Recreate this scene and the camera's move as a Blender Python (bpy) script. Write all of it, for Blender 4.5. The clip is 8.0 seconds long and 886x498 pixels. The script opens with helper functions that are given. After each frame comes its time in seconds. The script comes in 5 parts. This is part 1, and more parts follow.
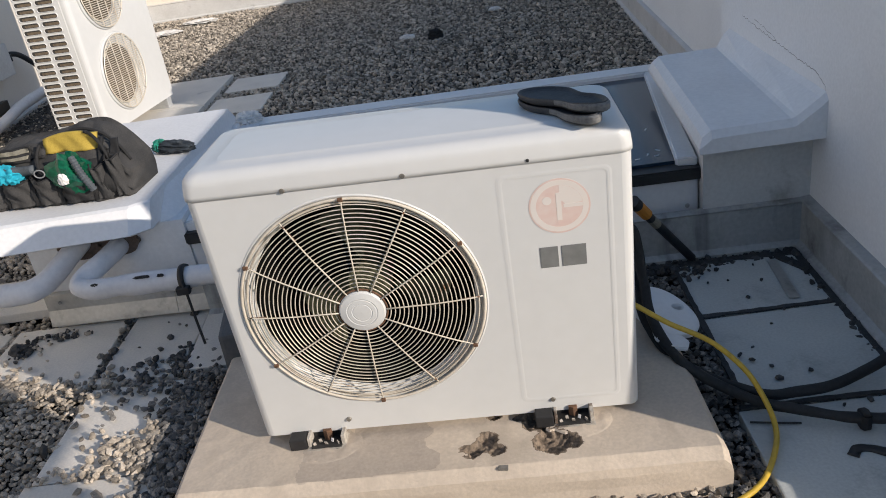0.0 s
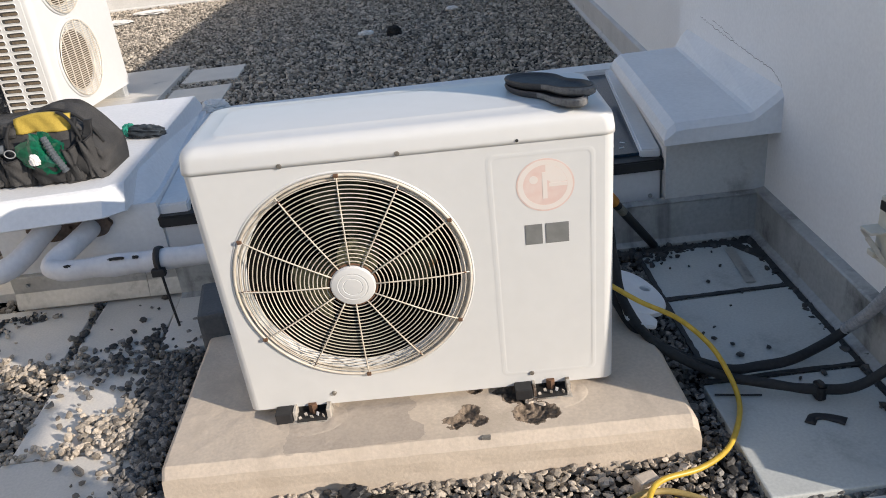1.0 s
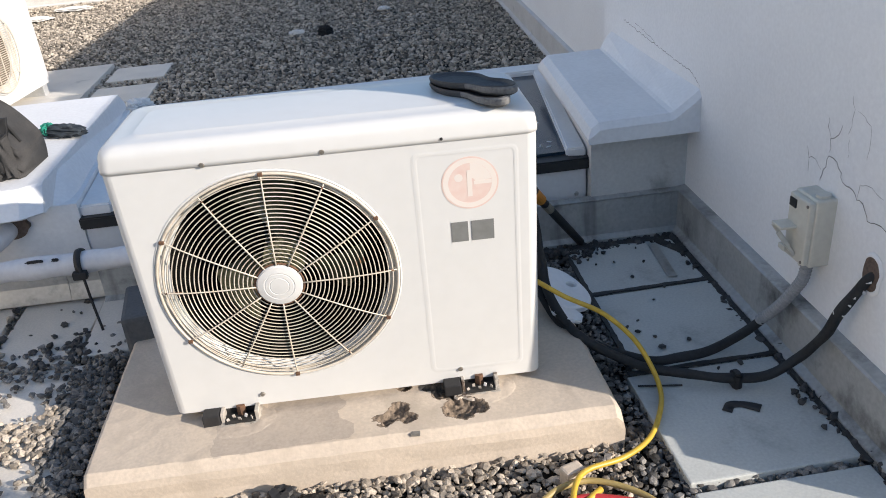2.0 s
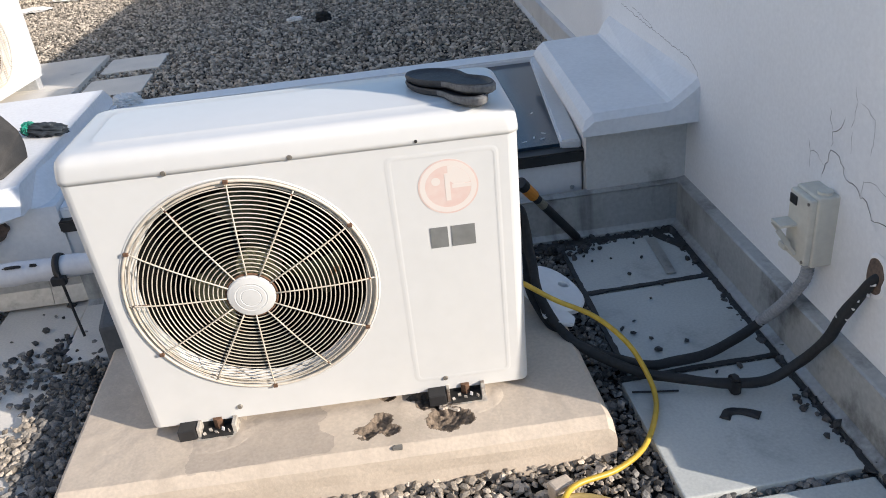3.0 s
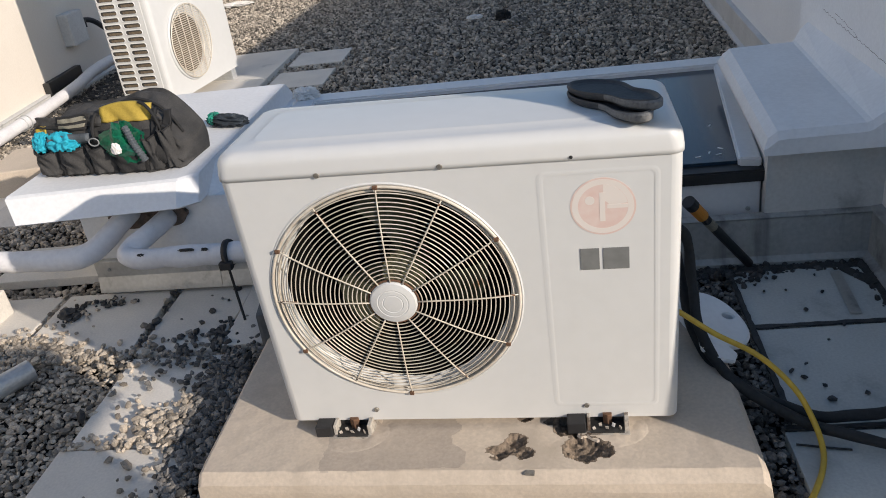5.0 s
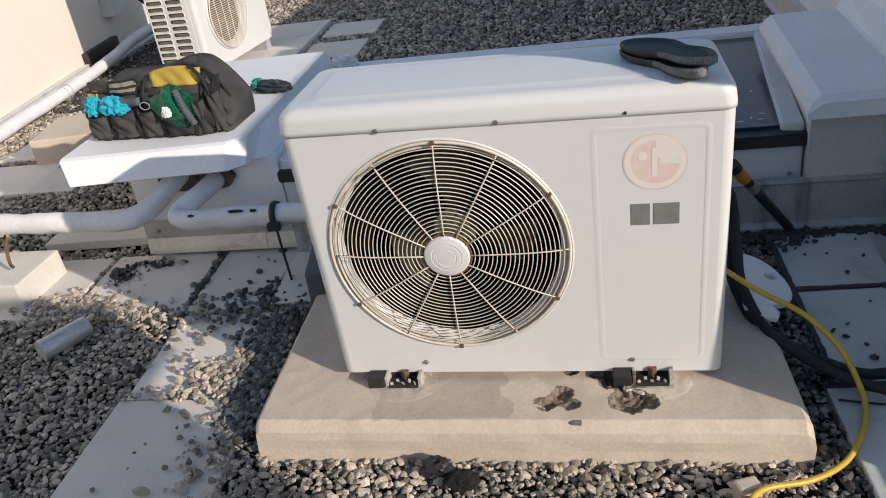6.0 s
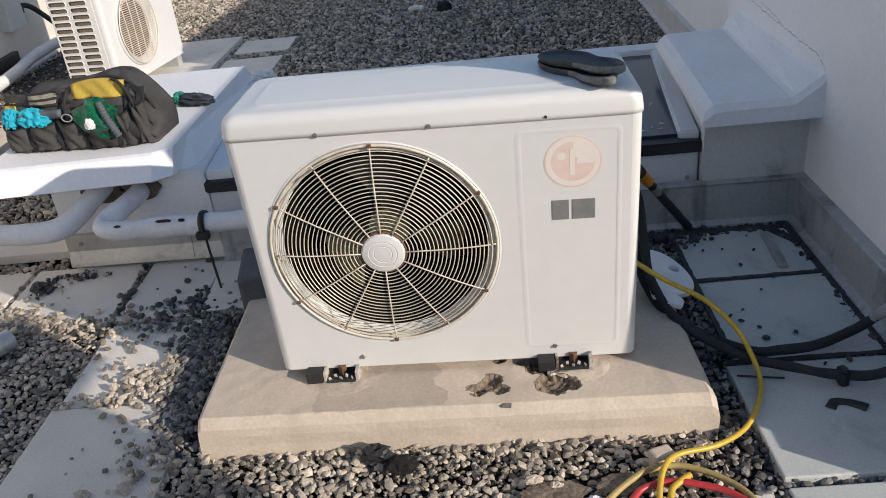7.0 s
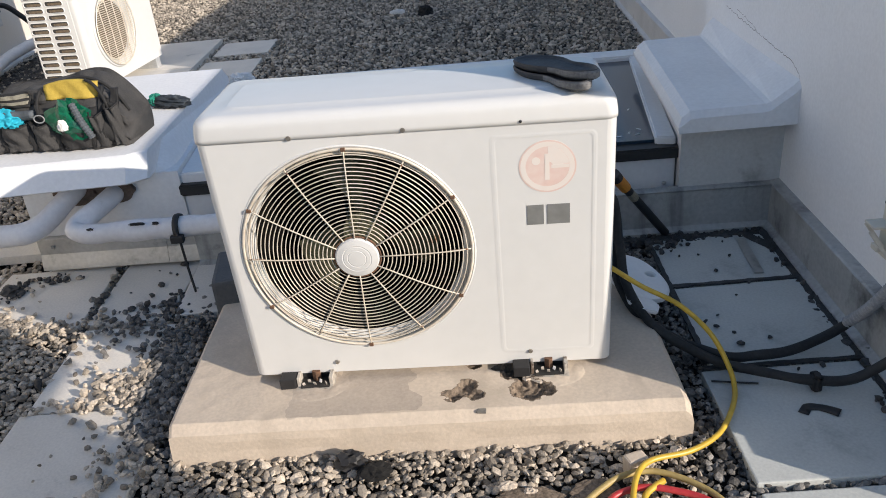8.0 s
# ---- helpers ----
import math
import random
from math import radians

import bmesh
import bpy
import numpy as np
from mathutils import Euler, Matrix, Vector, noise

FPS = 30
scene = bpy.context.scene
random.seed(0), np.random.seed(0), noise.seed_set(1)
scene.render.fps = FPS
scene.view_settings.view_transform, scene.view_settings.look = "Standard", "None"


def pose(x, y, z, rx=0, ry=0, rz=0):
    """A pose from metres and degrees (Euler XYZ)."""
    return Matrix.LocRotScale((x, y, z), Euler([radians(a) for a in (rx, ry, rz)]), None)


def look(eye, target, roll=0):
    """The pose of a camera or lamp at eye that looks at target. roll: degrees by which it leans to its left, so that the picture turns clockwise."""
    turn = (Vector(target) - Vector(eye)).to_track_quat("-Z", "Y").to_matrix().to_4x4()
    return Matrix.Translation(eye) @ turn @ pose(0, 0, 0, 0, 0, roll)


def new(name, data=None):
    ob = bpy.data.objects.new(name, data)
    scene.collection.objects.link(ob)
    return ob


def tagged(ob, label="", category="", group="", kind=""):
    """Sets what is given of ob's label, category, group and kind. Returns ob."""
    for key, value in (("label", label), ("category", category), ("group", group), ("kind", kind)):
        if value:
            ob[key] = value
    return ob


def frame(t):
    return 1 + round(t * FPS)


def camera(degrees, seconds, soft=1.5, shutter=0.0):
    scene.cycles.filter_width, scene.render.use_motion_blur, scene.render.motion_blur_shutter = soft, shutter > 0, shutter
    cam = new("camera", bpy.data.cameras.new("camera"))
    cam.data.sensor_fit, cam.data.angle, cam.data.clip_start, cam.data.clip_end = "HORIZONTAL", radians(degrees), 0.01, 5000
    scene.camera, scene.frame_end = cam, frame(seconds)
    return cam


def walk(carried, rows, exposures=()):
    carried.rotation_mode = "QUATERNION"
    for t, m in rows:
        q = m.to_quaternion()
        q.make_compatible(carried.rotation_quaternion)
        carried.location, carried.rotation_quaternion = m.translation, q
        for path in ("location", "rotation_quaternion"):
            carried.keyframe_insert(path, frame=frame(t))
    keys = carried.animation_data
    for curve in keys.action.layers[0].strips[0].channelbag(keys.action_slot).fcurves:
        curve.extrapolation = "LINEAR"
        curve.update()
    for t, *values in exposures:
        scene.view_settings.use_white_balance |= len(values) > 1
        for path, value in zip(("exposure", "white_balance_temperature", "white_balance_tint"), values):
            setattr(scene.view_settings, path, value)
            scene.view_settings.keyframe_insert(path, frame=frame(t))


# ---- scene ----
cam = camera(58.4, 8.0, soft=0.95)
PATH = [
    (0, (0.007, -0.039, 1.282), (-0.117, 1.754, 0.403), -9.2),
    (0.5, (-0.052, -0.085, 1.286), (-0.151, 1.721, 0.432), -8.3),
    (1, (-0.091, -0.121, 1.276), (-0.076, 1.669, 0.384), -6.7),
    (1.5, (-0.09, -0.136, 1.274), (0.013, 1.651, 0.384), -5.6),
    (2, (-0.07, -0.137, 1.274), (0.102, 1.638, 0.369), -5.1),
    (2.2, (-0.061, -0.129, 1.274), (0.133, 1.64, 0.363), -5.0),
    (3.3, (0.024, -0.016, 1.276), (0.1, 1.745, 0.331), -7.8),
    (3.5, (0.022, 0.002, 1.281), (0.024, 1.774, 0.354), -8.3),
    (4, (0.022, 0.027, 1.278), (-0.18, 1.809, 0.394), -8.2),
    (4.2, (0.028, 0.026, 1.278), (-0.221, 1.799, 0.387), -7.5),
    (5.3, (0.058, 0.026, 1.27), (-0.262, 1.783, 0.368), -9.1),
    (5.5, (0.041, 0.02, 1.26), (-0.335, 1.764, 0.356), -9.5),
    (6, (-0.003, -0.045, 1.266), (-0.343, 1.684, 0.319), -8.7),
    (6.5, (-0.028, -0.104, 1.273), (-0.227, 1.641, 0.316), -7.0),
    (7, (-0.05, -0.175, 1.283), (-0.158, 1.592, 0.353), -6.4),
    (7.5, (-0.063, -0.205, 1.271), (-0.16, 1.572, 0.357), -6.1),
    (8, (-0.033, -0.166, 1.277), (-0.096, 1.606, 0.353), -5.5),
]
walk(cam, [(t, look(eye, target, roll)) for t, eye, target, roll in PATH], exposures=[(0.0, 0.02, 6360, 10), (0.5, 0.02, 6400, 10), (1.0, 0.28, 6380, 10), (2.0, 0.54, 6320, 10), (3.5, 0.53, 6270, 10), (4.0, 0.05, 6350, 10), (5.5, 0.03, 6400, 10), (7.0, 0.11, 6400, 10), (8.0, 0.33, 6400, 10)])

# ---- world and sun ----
SUN_UP, SUN_X, SUN_Y = 20.8, 0.8346, -0.5508
world = bpy.data.worlds.new("world")
scene.world = world
world.use_nodes = True
wn = world.node_tree.nodes
sky = wn.new("ShaderNodeTexSky")
sky.sky_type = 'NISHITA'
sky.sun_disc = False
sky.ozone_density = 1.3
sky.dust_density = 0.4
sky.sun_elevation = radians(SUN_UP)
sky.sun_rotation = math.atan2(SUN_X, SUN_Y)
wn["Background"].inputs["Strength"].default_value = 0.146
world.node_tree.links.new(sky.outputs["Color"], wn["Background"].inputs["Color"])
sun = new("sun", bpy.data.lights.new("sun", 'SUN'))
sun.data.energy = 4.7
sun.data.angle = radians(0.5)
sun.data.color = (1.0, 0.875, 0.745)
ce = math.cos(radians(SUN_UP))
sun.matrix_world = look((SUN_X * ce * 20, SUN_Y * ce * 20, math.sin(radians(SUN_UP)) * 20), (0, 0, 0))


# ---- materials ----
def mat(name, c1, c2=None, rough=0.6, metal=0.0, scale=8.0, fine=60.0, bump=0.1, stain=None, stain_at=0.62, stain_scale=3.0,
        stain_soft=0.12, dist=0.003, island=0.0, spec=0.5, rand=0.0, streak=None):
    """Two scales of colour noise between c1 and c2, optional stains, fine relief."""
    m = bpy.data.materials.new(name)
    m.use_nodes = True
    n, l = m.node_tree.nodes, m.node_tree.links
    p = n["Principled BSDF"]
    c2 = c2 or tuple(v * 0.85 for v in c1)
    geo = n.new("ShaderNodeTexCoord")
    vec = geo.outputs["Object"]
    big = n.new("ShaderNodeTexNoise")
    big.inputs["Scale"].default_value, big.inputs["Detail"].default_value = scale, 6.0
    small = n.new("ShaderNodeTexNoise")
    small.inputs["Scale"].default_value, small.inputs["Detail"].default_value = fine, 5.0
    for t in (big, small):
        l.new(vec, t.inputs["Vector"])
    add = n.new("ShaderNodeMath")
    add.operation = 'ADD'
    l.new(big.outputs["Fac"], add.inputs[0])
    l.new(small.outputs["Fac"], add.inputs[1])
    rmp = n.new("ShaderNodeMapRange")
    rmp.inputs["From Min"].default_value, rmp.inputs["From Max"].default_value = 0.75, 1.25
    l.new(add.outputs[0], rmp.inputs["Value"])
    mix = n.new("ShaderNodeMix")
    mix.data_type = 'RGBA'
    mix.inputs["A"].default_value, mix.inputs["B"].default_value = (*c1, 1), (*c2, 1)
    l.new(rmp.outputs["Result"], mix.inputs["Factor"])
    col = mix.outputs["Result"]
    if stain:
        st = n.new("ShaderNodeTexNoise")
        st.inputs["Scale"].default_value, st.inputs["Detail"].default_value = stain_scale, 8.0
        st.inputs["Roughness"].default_value = 0.65
        l.new(vec, st.inputs["Vector"])
        sr = n.new("ShaderNodeMapRange")
        sr.inputs["From Min"].default_value, sr.inputs["From Max"].default_value = stain_at, stain_at + stain_soft
        l.new(st.outputs["Fac"], sr.inputs["Value"])
        m2 = n.new("ShaderNodeMix")
        m2.data_type = 'RGBA'
        l.new(sr.outputs["Result"], m2.inputs["Factor"])
        l.new(col, m2.inputs["A"])
        m2.inputs["B"].default_value = (*stain, 1)
        col = m2.outputs["Result"]
    if streak:
        # run marks, narrow across and long downwards
        mp = n.new("ShaderNodeMapping")
        mp.inputs["Scale"].default_value = (16, 5, 2.2)
        l.new(vec, mp.inputs["Vector"])
        sk_n = n.new("ShaderNodeTexNoise")
        sk_n.inputs["Scale"].default_value, sk_n.inputs["Detail"].default_value = 1.0, 6.0
        l.new(mp.outputs["Vector"], sk_n.inputs["Vector"])
        sk_r = n.new("ShaderNodeMapRange")
        sk_r.inputs["From Min"].default_value, sk_r.inputs["From Max"].default_value = 0.55, 0.75
        sk_r.inputs["To Max"].default_value = 0.75
        l.new(sk_n.outputs["Fac"], sk_r.inputs["Value"])
        m3 = n.new("ShaderNodeMix")
        m3.data_type = 'RGBA'
        l.new(sk_r.outputs["Result"], m3.inputs["Factor"])
        l.new(col, m3.inputs["A"])
        m3.inputs["B"].default_value = (*streak, 1)
        col = m3.outputs["Result"]
    if island or rand:
        if island:
            src = n.new("ShaderNodeNewGeometry").outputs["Random Per Island"]
        else:
            src = n.new("ShaderNodeObjectInfo").outputs["Random"]
        amount = island or rand
        r2 = n.new("ShaderNodeMapRange")
        r2.inputs["To Min"].default_value, r2.inputs["To Max"].default_value = 1 - amount, 1 + amount
        l.new(src, r2.inputs["Value"])
        hs = n.new("ShaderNodeHueSaturation")
        l.new(r2.outputs["Result"], hs.inputs["Value"])
        l.new(col, hs.inputs["Color"])
        col = hs.outputs["Color"]
    l.new(col, p.inputs["Base Color"])
    p.inputs["Roughness"].default_value, p.inputs["Metallic"].default_value = rough, metal
    p.inputs["Specular IOR Level"].default_value = spec
    if bump:
        b = n.new("ShaderNodeBump")
        b.inputs["Strength"].default_value, b.inputs["Distance"].default_value = bump, dist
        l.new(add.outputs[0], b.inputs["Height"])
        l.new(b.outputs["Normal"], p.inputs["Normal"])
    return m


M_WALL = mat("painted_render", (0.83, 0.84, 0.85), (0.76, 0.77, 0.78), 0.85, scale=2.5, fine=90, bump=0.25, stain=(0.66, 0.66, 0.65), stain_at=0.66, stain_scale=1.8)
M_WALL_SUN = mat("cream_render", (0.72, 0.67, 0.6), (0.67, 0.62, 0.55), 0.85, scale=2.0, fine=90, bump=0.2)
M_CAP = mat("grey_white_membrane", (0.8, 0.81, 0.82), (0.72, 0.73, 0.74), 0.6, scale=4, fine=70, bump=0.15, stain=(0.45, 0.46, 0.47), stain_at=0.68, stain_scale=4)
M_RAW = mat("raw_render", (0.62, 0.62, 0.6), (0.53, 0.53, 0.51), 0.9, scale=5, fine=80, bump=0.3, stain=(0.24, 0.235, 0.22), stain_at=0.58, stain_scale=3)
M_WHITE = mat("white_coated_metal", (0.76, 0.77, 0.78), (0.7, 0.71, 0.72), 0.45, scale=4, fine=60, bump=0.05, stain=(0.5, 0.5, 0.49), stain_at=0.68, stain_scale=5)
M_FLASH = mat("grey_flashing", (0.47, 0.48, 0.47), (0.36, 0.37, 0.365), 0.5, 0.2, scale=6, fine=70, bump=0.15, stain=(0.045, 0.045, 0.042), stain_at=0.52, stain_scale=5, stain_soft=0.2, streak=(0.09, 0.09, 0.085))
M_FLASH_PALE = mat("pale_flashing", (0.6, 0.6, 0.59), (0.5, 0.5, 0.49), 0.55, 0.0, scale=6, fine=70, bump=0.12, stain=(0.3, 0.3, 0.29), stain_at=0.62, stain_scale=5)
M_SLAB = mat("concrete_paver", (0.7, 0.665, 0.605), (0.59, 0.565, 0.52), 0.85, scale=5, fine=140, bump=0.25, stain=(0.3, 0.3, 0.29), stain_at=0.62, stain_scale=5, stain_soft=0.15, rand=0.06)
# paver colour darkened and cooled for the wall's shade; the stains are its own
M_SLAB_DARK = mat("shaded_concrete_paver", (0.53, 0.55, 0.53), (0.43, 0.45, 0.44), 0.7, scale=4, fine=140, bump=0.2, stain=(0.2, 0.21, 0.21), stain_at=0.56, stain_scale=4.5, stain_soft=0.28, rand=0.06)
M_PAD = mat("cast_concrete", (0.59, 0.505, 0.41), (0.48, 0.412, 0.335), 0.85, scale=3, fine=120, bump=0.3, stain=(0.45, 0.385, 0.31), stain_at=0.56, stain_scale=3.6, stain_soft=0.1, streak=(0.47, 0.4, 0.32))
M_BED = mat("roof_bed", (0.012, 0.0115, 0.011), (0.006, 0.006, 0.006), 0.95, scale=20, fine=150, bump=0.5)
M_STONE = mat("gravel_stone", (0.46, 0.4, 0.325), (0.23, 0.203, 0.168), 0.8, scale=8, fine=250, bump=0.15, island=0.62)
# gravel colour darkened to put shade into the stones
M_STONE_SHADE = mat("shaded_gravel_stone", (0.2, 0.19, 0.175), (0.075, 0.072, 0.068), 0.7, scale=8, fine=250, bump=0.15, island=0.75)
M_STONE_FAR = mat("gravel_stone_far", (0.42, 0.37, 0.305), (0.2, 0.182, 0.155), 0.85, scale=8, fine=250, bump=0.0, island=0.8)
M_STONE_DARK = mat("dark_pebble", (0.06, 0.06, 0.06), (0.035, 0.035, 0.035), 0.75, scale=30, fine=250, bump=0.15, island=0.5)
M_UNIT = mat("ivory_enamel", (0.64, 0.645, 0.635), (0.615, 0.62, 0.608), 0.33, scale=2.0, fine=25, bump=0.02, stain=(0.57, 0.54, 0.48), stain_at=0.72, stain_scale=5)
M_GUARD = mat("ivory_wire", (0.7, 0.65, 0.56), (0.55, 0.49, 0.4), 0.45, scale=9, fine=50, bump=0.05, stain=(0.3, 0.15, 0.07), stain_at=0.66, stain_scale=9, stain_soft=0.06)
M_RUSTY = mat("rusty_wire", (0.17, 0.085, 0.045), (0.09, 0.05, 0.03), 0.8, scale=30, fine=120, bump=0.3)
M_DARK = mat("dark_plastic", (0.025, 0.025, 0.025), (0.018, 0.018, 0.018), 0.5, scale=10, fine=80, bump=0.05)
M_BLADE = mat("grey_green_blade", (0.13, 0.13, 0.075), (0.07, 0.07, 0.04), 0.6, scale=10, fine=60, bump=0.05)
# near-black that puts the fan chamber's shade into the colour
M_CHAMBER_SHADE = mat("chamber_shade_black", (0.006, 0.006, 0.0055), (0.004, 0.004, 0.0035), 0.9, 0.0, scale=10, fine=80, bump=0.05, spec=0.1)
M_SCREW = mat("dull_screw", (0.35, 0.33, 0.29), (0.2, 0.18, 0.15), 0.5, 0.7, scale=60, fine=200, bump=0.1)
M_PINK = mat("faded_pink_print", (0.66, 0.5, 0.45), (0.68, 0.57, 0.52), 0.4, scale=10, fine=60, bump=0.0)
M_PALE = mat("pale_print", (0.7, 0.64, 0.59), (0.69, 0.65, 0.61), 0.4, scale=14, fine=60, bump=0.0)
M_GREY = mat("grey_print", (0.2, 0.205, 0.2), (0.16, 0.165, 0.16), 0.4, scale=10, fine=60, bump=0.0)
M_GLASS = mat("dark_panel_glass", (0.02, 0.045, 0.075), (0.014, 0.03, 0.05), 0.16, 0.0, scale=3, fine=60, bump=0.02, stain=(0.08, 0.1, 0.115), stain_at=0.66, stain_scale=5)
M_BLACK = mat("black_rubber", (0.022, 0.022, 0.024), (0.014, 0.014, 0.015), 0.6, scale=20, fine=120, bump=0.2)
M_FOAM = mat("black_foam_sleeve", (0.024, 0.026, 0.028), (0.013, 0.014, 0.015), 0.75, scale=12, fine=120, bump=0.3, stain=(0.09, 0.09, 0.09), stain_at=0.68, stain_scale=8)
M_CONDUIT = mat("grey_conduit", (0.34, 0.35, 0.36), (0.24, 0.25, 0.255), 0.55, scale=12, fine=100, bump=0.1)
M_YELLOW = mat("yellow_hose", (0.62, 0.42, 0.05), (0.5, 0.33, 0.035), 0.4, scale=12, fine=80, bump=0.05)
M_YELLOW_OLD = mat("dull_yellow_hose", (0.42, 0.32, 0.12), (0.32, 0.24, 0.09), 0.5, scale=12, fine=80, bump=0.05)
M_RED = mat("red_hose", (0.5, 0.045, 0.045), (0.38, 0.03, 0.035), 0.4, scale=12, fine=80, bump=0.05)
M_PIPE = mat("white_wrapped_pipe", (0.72, 0.72, 0.73), (0.62, 0.62, 0.64), 0.6, scale=9, fine=60, bump=0.35, stain=(0.42, 0.42, 0.43), stain_at=0.66, stain_scale=7)
M_SWITCH = mat("beige_plastic", (0.64, 0.62, 0.54), (0.57, 0.55, 0.48), 0.5, scale=6, fine=60, bump=0.04)
M_STEEL = mat("galvanised_steel", (0.55, 0.56, 0.56), (0.44, 0.45, 0.45), 0.55, 0.45, scale=15, fine=90, bump=0.08)
M_BAG = mat("charcoal_canvas", (0.06, 0.058, 0.056), (0.028, 0.028, 0.028), 0.85, scale=14, fine=300, bump=0.4, stain=(0.09, 0.085, 0.075), stain_at=0.66, stain_scale=8)
M_BAG_DARK = mat("black_canvas", (0.018, 0.018, 0.019), (0.012, 0.012, 0.012), 0.8, scale=14, fine=300, bump=0.4)
M_MUSTARD = mat("mustard_canvas", (0.5, 0.36, 0.06), (0.38, 0.27, 0.04), 0.8, scale=14, fine=250, bump=0.3)
M_TEAL = mat("turquoise_cloth", (0.02, 0.42, 0.55), (0.015, 0.3, 0.42), 0.8, scale=30, fine=200, bump=0.3)
M_GREEN = mat("green_plastic_film", (0.006, 0.13, 0.065), (0.003, 0.05, 0.028), 0.22, scale=12, fine=90, bump=0.2)
M_TAPE = mat("pale_bar", (0.25, 0.235, 0.18), (0.17, 0.16, 0.125), 0.6, scale=30, fine=200, bump=0.0)
M_PAPER = mat("white_paper", (0.78, 0.77, 0.75), (0.7, 0.69, 0.67), 0.8, scale=20, fine=100, bump=0.2)
M_ORANGE = mat("orange_plastic", (0.6, 0.24, 0.03), (0.5, 0.2, 0.03), 0.5, scale=20, fine=100, bump=0.1)
M_CRACK = mat("open_crack", (0.2, 0.2, 0.2), (0.15, 0.15, 0.15), 0.95, scale=30, fine=200, bump=0.2)
M_HOLE = mat("bare_mortar", (0.16, 0.115, 0.09), (0.08, 0.06, 0.05), 0.95, scale=20, fine=120, bump=0.4)
M_FOOT = mat("flaking_paint_steel", (0.5, 0.47, 0.42), (0.3, 0.27, 0.23), 0.7, 0.0, scale=25, fine=120, bump=0.3, stain=(0.1, 0.07, 0.05), stain_at=0.52, stain_scale=25)
M_FANDARK = mat("shaded_inner_brown", (0.17, 0.13, 0.085), (0.08, 0.062, 0.042), 0.7, scale=6, fine=60, bump=0.1)
M_FLASH_MID = mat("dull_flashing", (0.55, 0.55, 0.53), (0.44, 0.44, 0.42), 0.38, 0.55, scale=6, fine=70, bump=0.15, stain=(0.25, 0.25, 0.24), stain_at=0.58, stain_scale=6)
M_SOLE = mat("black_insole_foam", (0.05, 0.052, 0.056), (0.03, 0.031, 0.034), 0.65, scale=30, fine=200, bump=0.3)


# ---- mesh helpers ----
def mesh_from(name, verts, faces, material, smooth=False):
    me = bpy.data.meshes.new(name)
    me.from_pydata(verts, [], faces)
    me.materials.append(material)
    if smooth:
        me.shade_smooth()
    me.update()
    return me


def solid(name, verts, faces, material, parent=None, label="", smooth=False):
    ob = new(name, mesh_from(name, verts, faces, material, smooth))
    if parent:
        ob.parent = parent
    return tagged(ob, label)


def part(name, bm, material, parent=None, label="", smooth=False):
    me = bpy.data.meshes.new(name)
    bm.to_mesh(me)
    bm.free()
    me.materials.append(material)
    if smooth:
        me.shade_smooth()
    ob = new(name, me)
    if parent:
        ob.parent = parent
    return tagged(ob, label)


def thing(name, m, label, category, group=""):
    ob = new(name)
    ob.empty_display_size = 0.1
    ob.matrix_world = m
    return tagged(ob, label, category, group)


def structure(ob, label, category="wall"):
    return tagged(ob, label, category, "", "structure")


def bm_box(x0, x1, y0, y1, z0, z1, bevel=0.0, segments=2):
    bm = bmesh.new()
    bmesh.ops.create_cube(bm, size=1.0)
    bmesh.ops.scale(bm, vec=(x1 - x0, y1 - y0, z1 - z0), verts=bm.verts)
    bmesh.ops.translate(bm, vec=((x0 + x1) / 2, (y0 + y1) / 2, (z0 + z1) / 2), verts=bm.verts)
    if bevel:
        bmesh.ops.bevel(bm, geom=list(bm.edges), offset=bevel, segments=segments, affect='EDGES', profile=0.6)
    return bm


def bm_prism(poly, z0, z1, bevel=0.0):
    bm = bmesh.new()
    lo = [bm.verts.new((x, y, z0)) for x, y in poly]
    hi = [bm.verts.new((x, y, z1)) for x, y in poly]
    bm.faces.new(lo[::-1])
    bm.faces.new(hi)
    n = len(poly)
    for i in range(n):
        bm.faces.new((lo[i], lo[(i + 1) % n], hi[(i + 1) % n], hi[i]))
    bmesh.ops.recalc_face_normals(bm, faces=bm.faces)
    if bevel:
        bmesh.ops.bevel(bm, geom=list(bm.edges), offset=bevel, segments=2, affect='EDGES')
    return bm


def bm_cyl(r, h, n=16, r2=None):
    bm = bmesh.new()
    bmesh.ops.create_cone(bm, cap_ends=True, segments=n, radius1=r, radius2=r if r2 is None else r2, depth=h)
    return bm


def loft(loops, closed=True, caps=True):
    """Faces between loops of equal length."""
    verts, faces, n = [], [], len(loops[0])
    for lp in loops:
        verts += [tuple(p) for p in lp]
    for i in range(len(loops) - 1):
        for j in range(n if closed else n - 1):
            a, b = i * n + j, i * n + (j + 1) % n
            faces.append((a, b, b + n, a + n))
    if caps:
        faces.append(tuple(range(n))[::-1])
        faces.append(tuple(range((len(loops) - 1) * n, len(loops) * n)))
    return verts, faces


def rounded_rect(x0, x1, y0, y1, r, n=5):
    pts = []
    for cx, cy, a in ((x1 - r, y0 + r, -90), (x1 - r, y1 - r, 0), (x0 + r, y1 - r, 90), (x0 + r, y0 + r, 180)):
        for k in range(n + 1):
            t = radians(a + 90 * k / n)
            pts.append((cx + r * math.cos(t), cy + r * math.sin(t)))
    return pts


